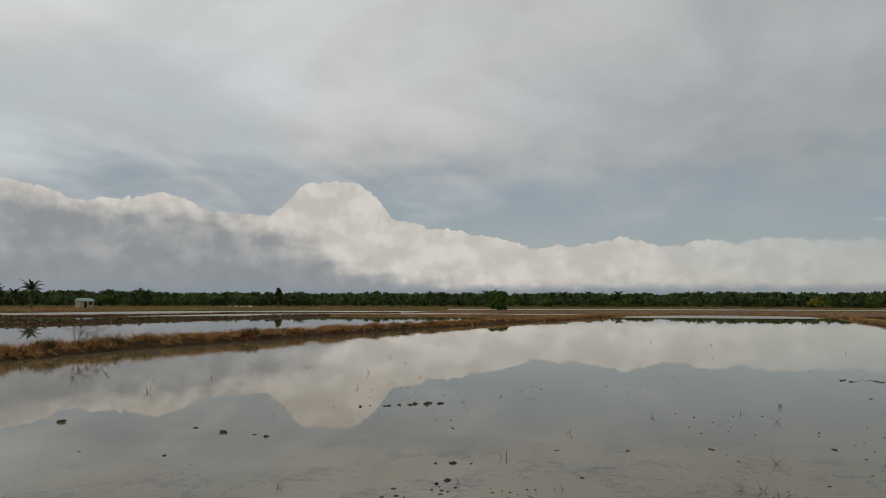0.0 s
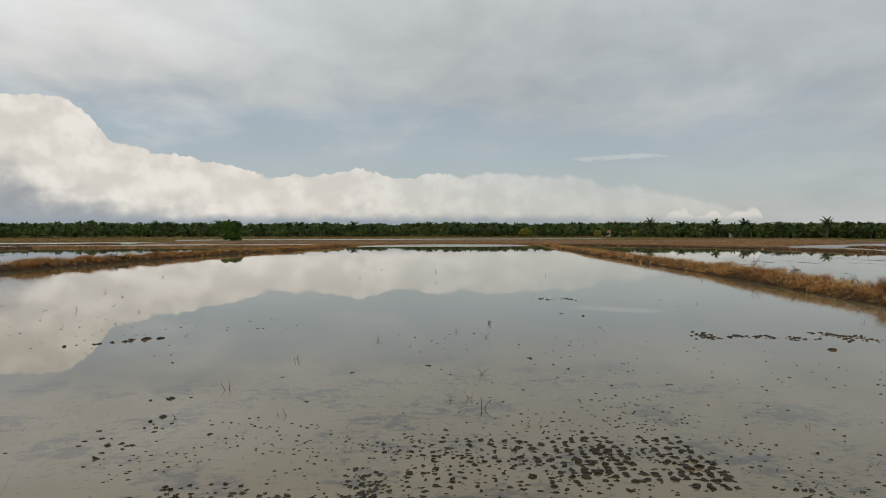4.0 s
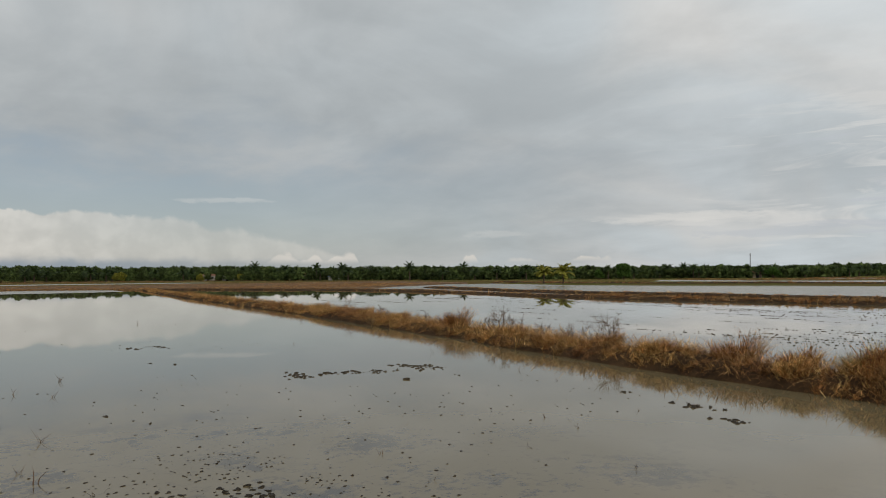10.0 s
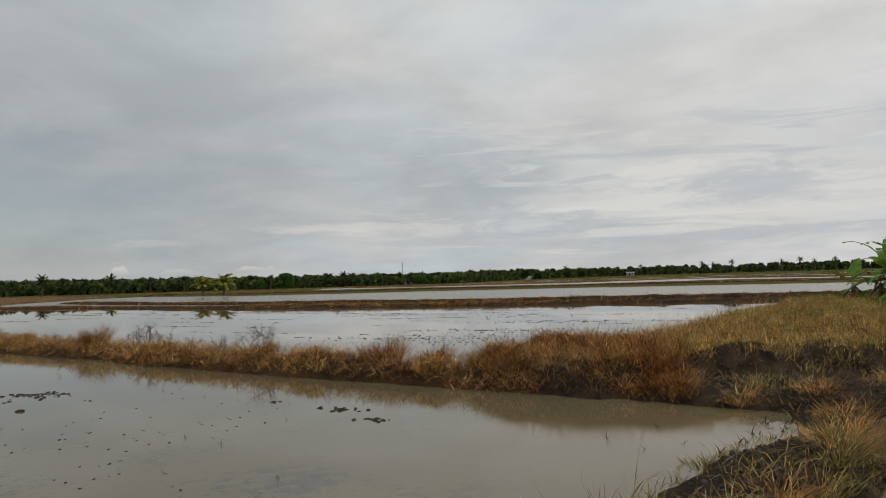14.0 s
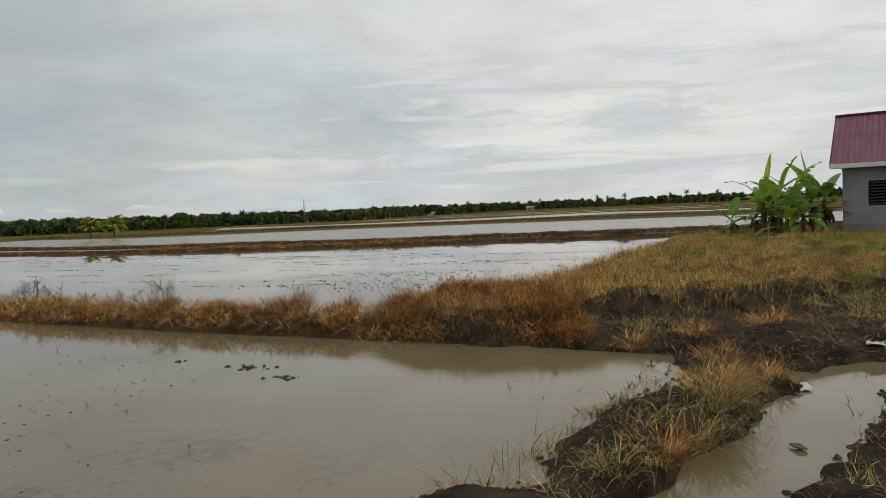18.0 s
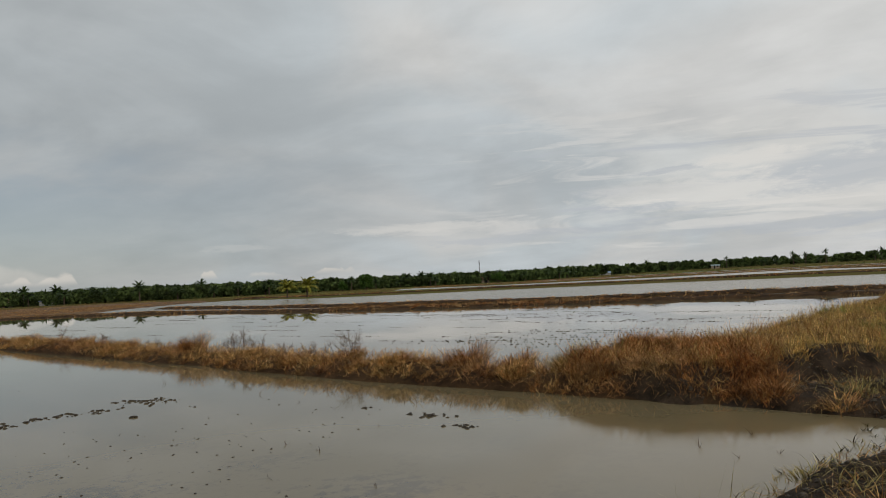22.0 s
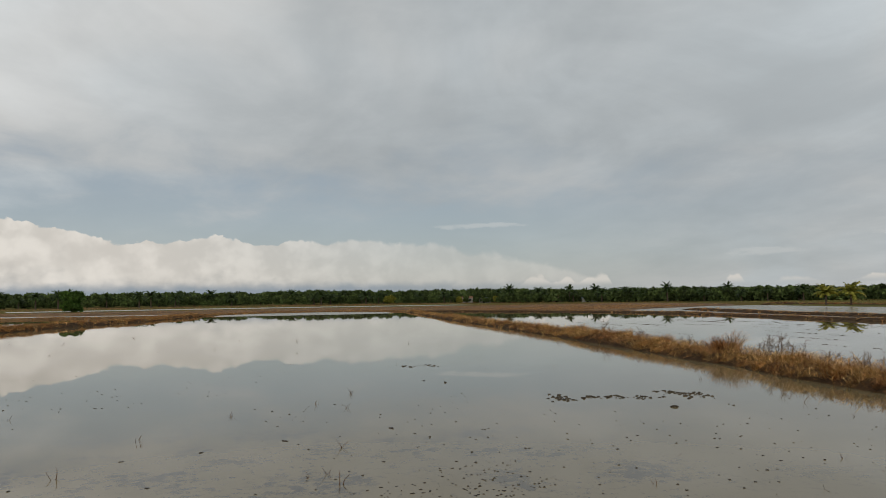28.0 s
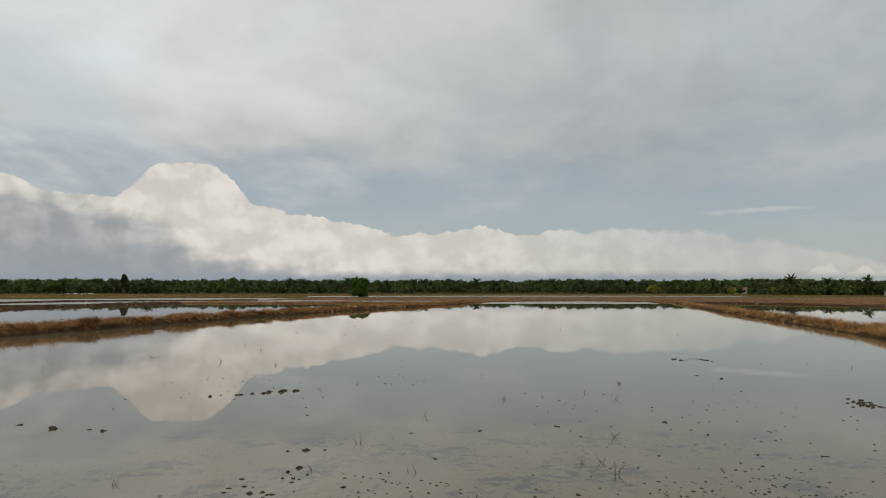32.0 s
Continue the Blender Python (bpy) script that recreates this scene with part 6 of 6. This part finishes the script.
for i, (x, y, h) in enumerate(((5.57, 13.7, 0.2), (4.95, 11.85, 0.22), (2.99, 11.9, 0.18), (3.45, 7.3, 0.14), (3.22, 7.23, 0.14), (3.77, 6.1, 0.14), (9.0, 5.35, 0.16), (8.83, 4.7, 0.13), (7.78, 3.3, 0.13), (10.26, 4.73, 0.12), (7.44, 6.3, 0.1), (8.52, 6.42, 0.12), (7.67, 4.48, 0.1), (6.08, 4.34, 0.12),
                             (-7.27, 13.7, 0.4), (-7.27, 16.6, 0.2), (-3.63, 18.5, 0.25), (-4.36, 24.3, 0.3), (2.97, 11.7, 0.14), (5.5, 13.6, 0.2), (0.35, 7.1, 0.16), (10.7, 0.0, 0.16), (10.0, 0.5, 0.14), (9.6, 0.1, 0.14), (9.9, -0.3, 0.15), (6.33, 5.4, 0.12), (11.7, 7.2, 0.16), (9.3, -3.2, 0.22), (9.6, -3.0, 0.2), (9.1, -2.9, 0.2))):
    stubble(x, y, h, 400 + i)
r = np.random.default_rng(450)
for i in range(46):
    y = 5 + 38 * r.uniform() ** 1.6
    stubble(r.uniform(-14 + 0.12 * y, 12.4 + 0.25 * y), y, r.uniform(0.08, 0.24), 460 + i)


def tussock(name, x, y, z, h, rad, n, mat, seed, label, lean=0.8, droop=0.9, width=0.012, segs=4):
    r = np.random.default_rng(seed)
    a, d = r.uniform(0, 6.28, n), rad * np.sqrt(r.uniform(0, 1, n))
    roots = np.column_stack([d * np.cos(a), d * np.sin(a), np.full(n, -0.04)])
    ob = new(name, blades(name, roots, h, mat, width, lean, droop, a + r.normal(0, 0.5, n), segs, seed))
    ob.matrix_basis = pose(x, y, z)
    return tagged(ob, label, "grass tuft", "grass tufts")


def on_bund(line, half, h, s, u):
    x, y, nx, ny = line.at(s)
    return float(x + nx * u * half), float(y + ny * u * half), float(bund_height(np.array(u), np.array(s), h, 3))


for i, (s, u, h, rad, mat) in enumerate(((16.9, 0.1, 0.66, 0.34, RUST), (6.3, 0.35, 0.60, 0.36, RUST), (5.1, 0.4, 0.46, 0.25, RUST), (3.9, 0.3, 0.58, 0.25, OLIVE), (3.2, 0.2, 0.34, 0.25, RUST), (9.7, 0.3, 0.34, 0.25, RUST), (21.5, 0.2, 0.36, 0.3, STRAW), (13.4, 0.0, 0.34, 0.3, STRAW), (25.6, 0.3, 0.40, 0.35, RUST), (31, 0.2, 0.4, 0.35, STRAW), (4.6, -0.4, 0.36, 0.2, STRAW), (2.6, -0.3, 0.36, 0.25, RUST), (7.8, -0.2, 0.33, 0.3, STRAW))):
    tussock("grass_tussock", *on_bund(R_LINE, R_W, 0.24, s, u), h * 1.12, rad, 620, mat, 500 + i, "bushy dead grass tussock on the bank", 0.6, 0.9, 0.010)
lump_rng = np.random.default_rng(519)
LUMPS = [(21, 0.2, 0.5), (19.0, 0.1, 0.45), (24, 0.0, 0.42), (29, 0.2, 0.42), (36, 0.1, 0.45), (47, 0.0, 0.45)] + [(lump_rng.uniform(14, 62), lump_rng.uniform(-0.2, 0.5), lump_rng.uniform(0.3, 0.5)) for _ in range(30)]
for i, (s, u, h) in enumerate(LUMPS):
    tussock("grass_tussock", *on_bund(L_LINE, L_W, 0.30, s, u), h, 0.4, 260, RUST if i % 4 else SCRUB, 700 + i, "bushy brown grass tussock on the bank", 0.6, 0.8, 0.018)
for i, (x, y, h, rad, n_, mat) in enumerate(((8.95, -1.62, 0.62, 0.22, 260, STRAW), (8.55, -1.5, 0.58, 0.2, 220, OLIVE), (9.3, -1.75, 0.5, 0.18, 180, STRAW), (8.0, -1.3, 0.5, 0.18, 180, OLIVE), (7.4, -0.95, 0.5, 0.2, 200, STRAW), (7.1, -0.6, 0.42, 0.16, 140, OLIVE), (10.3, -2.35, 0.42, 0.2, 160, STRAW), (10.6, -1.7, 0.36, 0.2, 140, OLIVE), (11.3, -2.0, 0.36, 0.25, 160, STRAW),
                                              (12.2, -1.0, 0.46, 0.2, 200, STRAW), (12.3, -1.9, 0.44, 0.2, 180, STRAW), (12.35, -2.9, 0.45, 0.25, 220, STRAW), (12.6, -0.2, 0.5, 0.25, 220, RUST), (9.2, -0.75, 0.3, 0.2, 120, OLIVE), (8.6, -0.55, 0.26, 0.18, 110, OLIVE), (7.8, -0.05, 0.3, 0.16, 110, OLIVE))):
    tussock("straw_tussock", x, y, float(terrain(x, y)), h, rad, n_, mat, 540 + i, "tuft of long bent yellow straw on the mud", 0.95, 1.7, 0.009)
# thin seeding stems that lean over the near water
for i, (x, y, h) in enumerate(((7.35, 0.2, 0.75), (7.1, 0.3, 0.6), (7.7, 0.1, 0.5), (-0.15, 3.2, 1.05), (0.22, 3.1, 0.85), (-0.3, 3.15, 0.8), (-2.75, 3.85, 1.05), (-2.5, 3.8, 0.85), (-3.05, 3.9, 0.95), (7.9, 0.25, 0.55), (8.3, 0.1, 0.42), (7.0, 0.55, 0.7))):
    tussock("seeding_grass", x, y, float(terrain(x, y)), h, 0.09, 11 if x < 5 else 8, SPRIG if x < 5 else OLIVE, 570 + i, "thin green and straw seeding grass stems on the shore", 0.45, 1.0, 0.015 if x < 5 else 0.010)


def dead_weed(x, y, z, h, seed, label="bare branching dead weed on the bank", n0=5):
    r = np.random.default_rng(seed)
    V, Q, o = [], [], 0

    def grow(p, d, length, rad, level):
        nonlocal o
        q = p + d * length * 0.5 + r.normal(0, 0.05 * length, 3)
        e = q + (d + r.normal(0, 0.12, 3)) * length * 0.5
        v, f = tube([p, q, e], [rad, rad * 0.8, rad * 0.55], 4)
        V.append(v), Q.append(f + o)
        o += len(v)
        if level:
            for _ in range(int(r.integers(2, 5))):
                nd = d + r.normal(0, 0.75, 3) + np.array([0, 0, 0.12])
                grow(p + (e - p) * r.uniform(0.45, 1.0), nd / np.linalg.norm(nd), length * r.uniform(0.5, 0.75), rad * 0.6, level - 1)

    root = tagged(new("dead_weed"), label, "weed", "dead weeds")
    for _ in range(n0):
        V, Q, o = [], [], 0
        d = np.array([r.normal(0, 0.35), r.normal(0, 0.35), 1.0])
        grow(np.array([r.normal(0, 0.08), r.normal(0, 0.08), -0.03]), d / np.linalg.norm(d), 1.25 * h * r.uniform(0.4, 0.55), 0.009, 3)
        part("stem", fast_mesh("stem", np.concatenate(V), [np.concatenate(Q)], TWIG), TWIG, root)
    root.matrix_basis = pose(x, y, z)
    return root


for i, (s, h) in enumerate(((15.2, 0.55), (14.6, 0.6), (13.9, 0.55), (12.3, 0.5), (11.0, 0.42), (9.8, 0.68), (17.9, 0.45), (24.0, 0.5), (27.5, 0.55), (10.3, 0.5), (20.0, 0.4))):
    dead_weed(*on_bund(R_LINE, R_W, 0.24, s, 0.35), h, 600 + i)
for i, (s, h) in enumerate(((23.3, 0.95), (23.9, 0.8), (22.8, 0.85), (24.6, 0.5))):
    dead_weed(*on_bund(L_LINE, L_W, 0.30, s, 0.0), h, 620 + i)
for i, (x, y, h, rad) in enumerate(((48.6, 7.3, 0.50, 0.8), (47.6, 1.6, 0.30, 0.4), (48.0, -2.4, 0.46, 0.6), (48.0, -8.5, 0.36, 0.5), (47.8, 15.5, 0.34, 0.45), (49.0, 27.0, 0.34, 0.45))):
    tussock("dark_scrub", x, y, 0.15, h, rad, 240, SCRUB, 130 + i, "low dark scrub tuft on the wide bank", 0.8, 1.1, 0.03)

for i in range(5):
    p = polar(-26.0 + 0.5 * i, 325)
    sheet_litter(*p, 0.3, 1.5, 30 + i, "long white plastic sheet lying on the far field", WHITE, "plastic_sheet")

# ---- litter ----
sheet_litter(10.1, -2.7, 0.0, 0.17, 1, "white plastic scrap at the water's edge")
sheet_litter(11.7, -4.02, max(0.0, float(terrain(11.7, -4.02))), 0.19, 2, "crumpled white sack in the ditch")
sheet_litter(12.9, 0.55, float(terrain(12.9, 0.55)), 0.09, 3, "small white plastic bottle on the mud")
sheet_litter(11.5, -1.1, float(terrain(11.5, -1.1)), 0.07, 4, "small pale scrap on the mud")
sheet_litter(10.05, -1.0, float(terrain(10.05, -1.0)), 0.12, 5, "pale flattened scrap on the mud")
sheet_litter(8.12, -2.13, 0.0, 0.10, 6, "dark green leaf floating in the ditch", LEAF_WET, "floating_leaf")
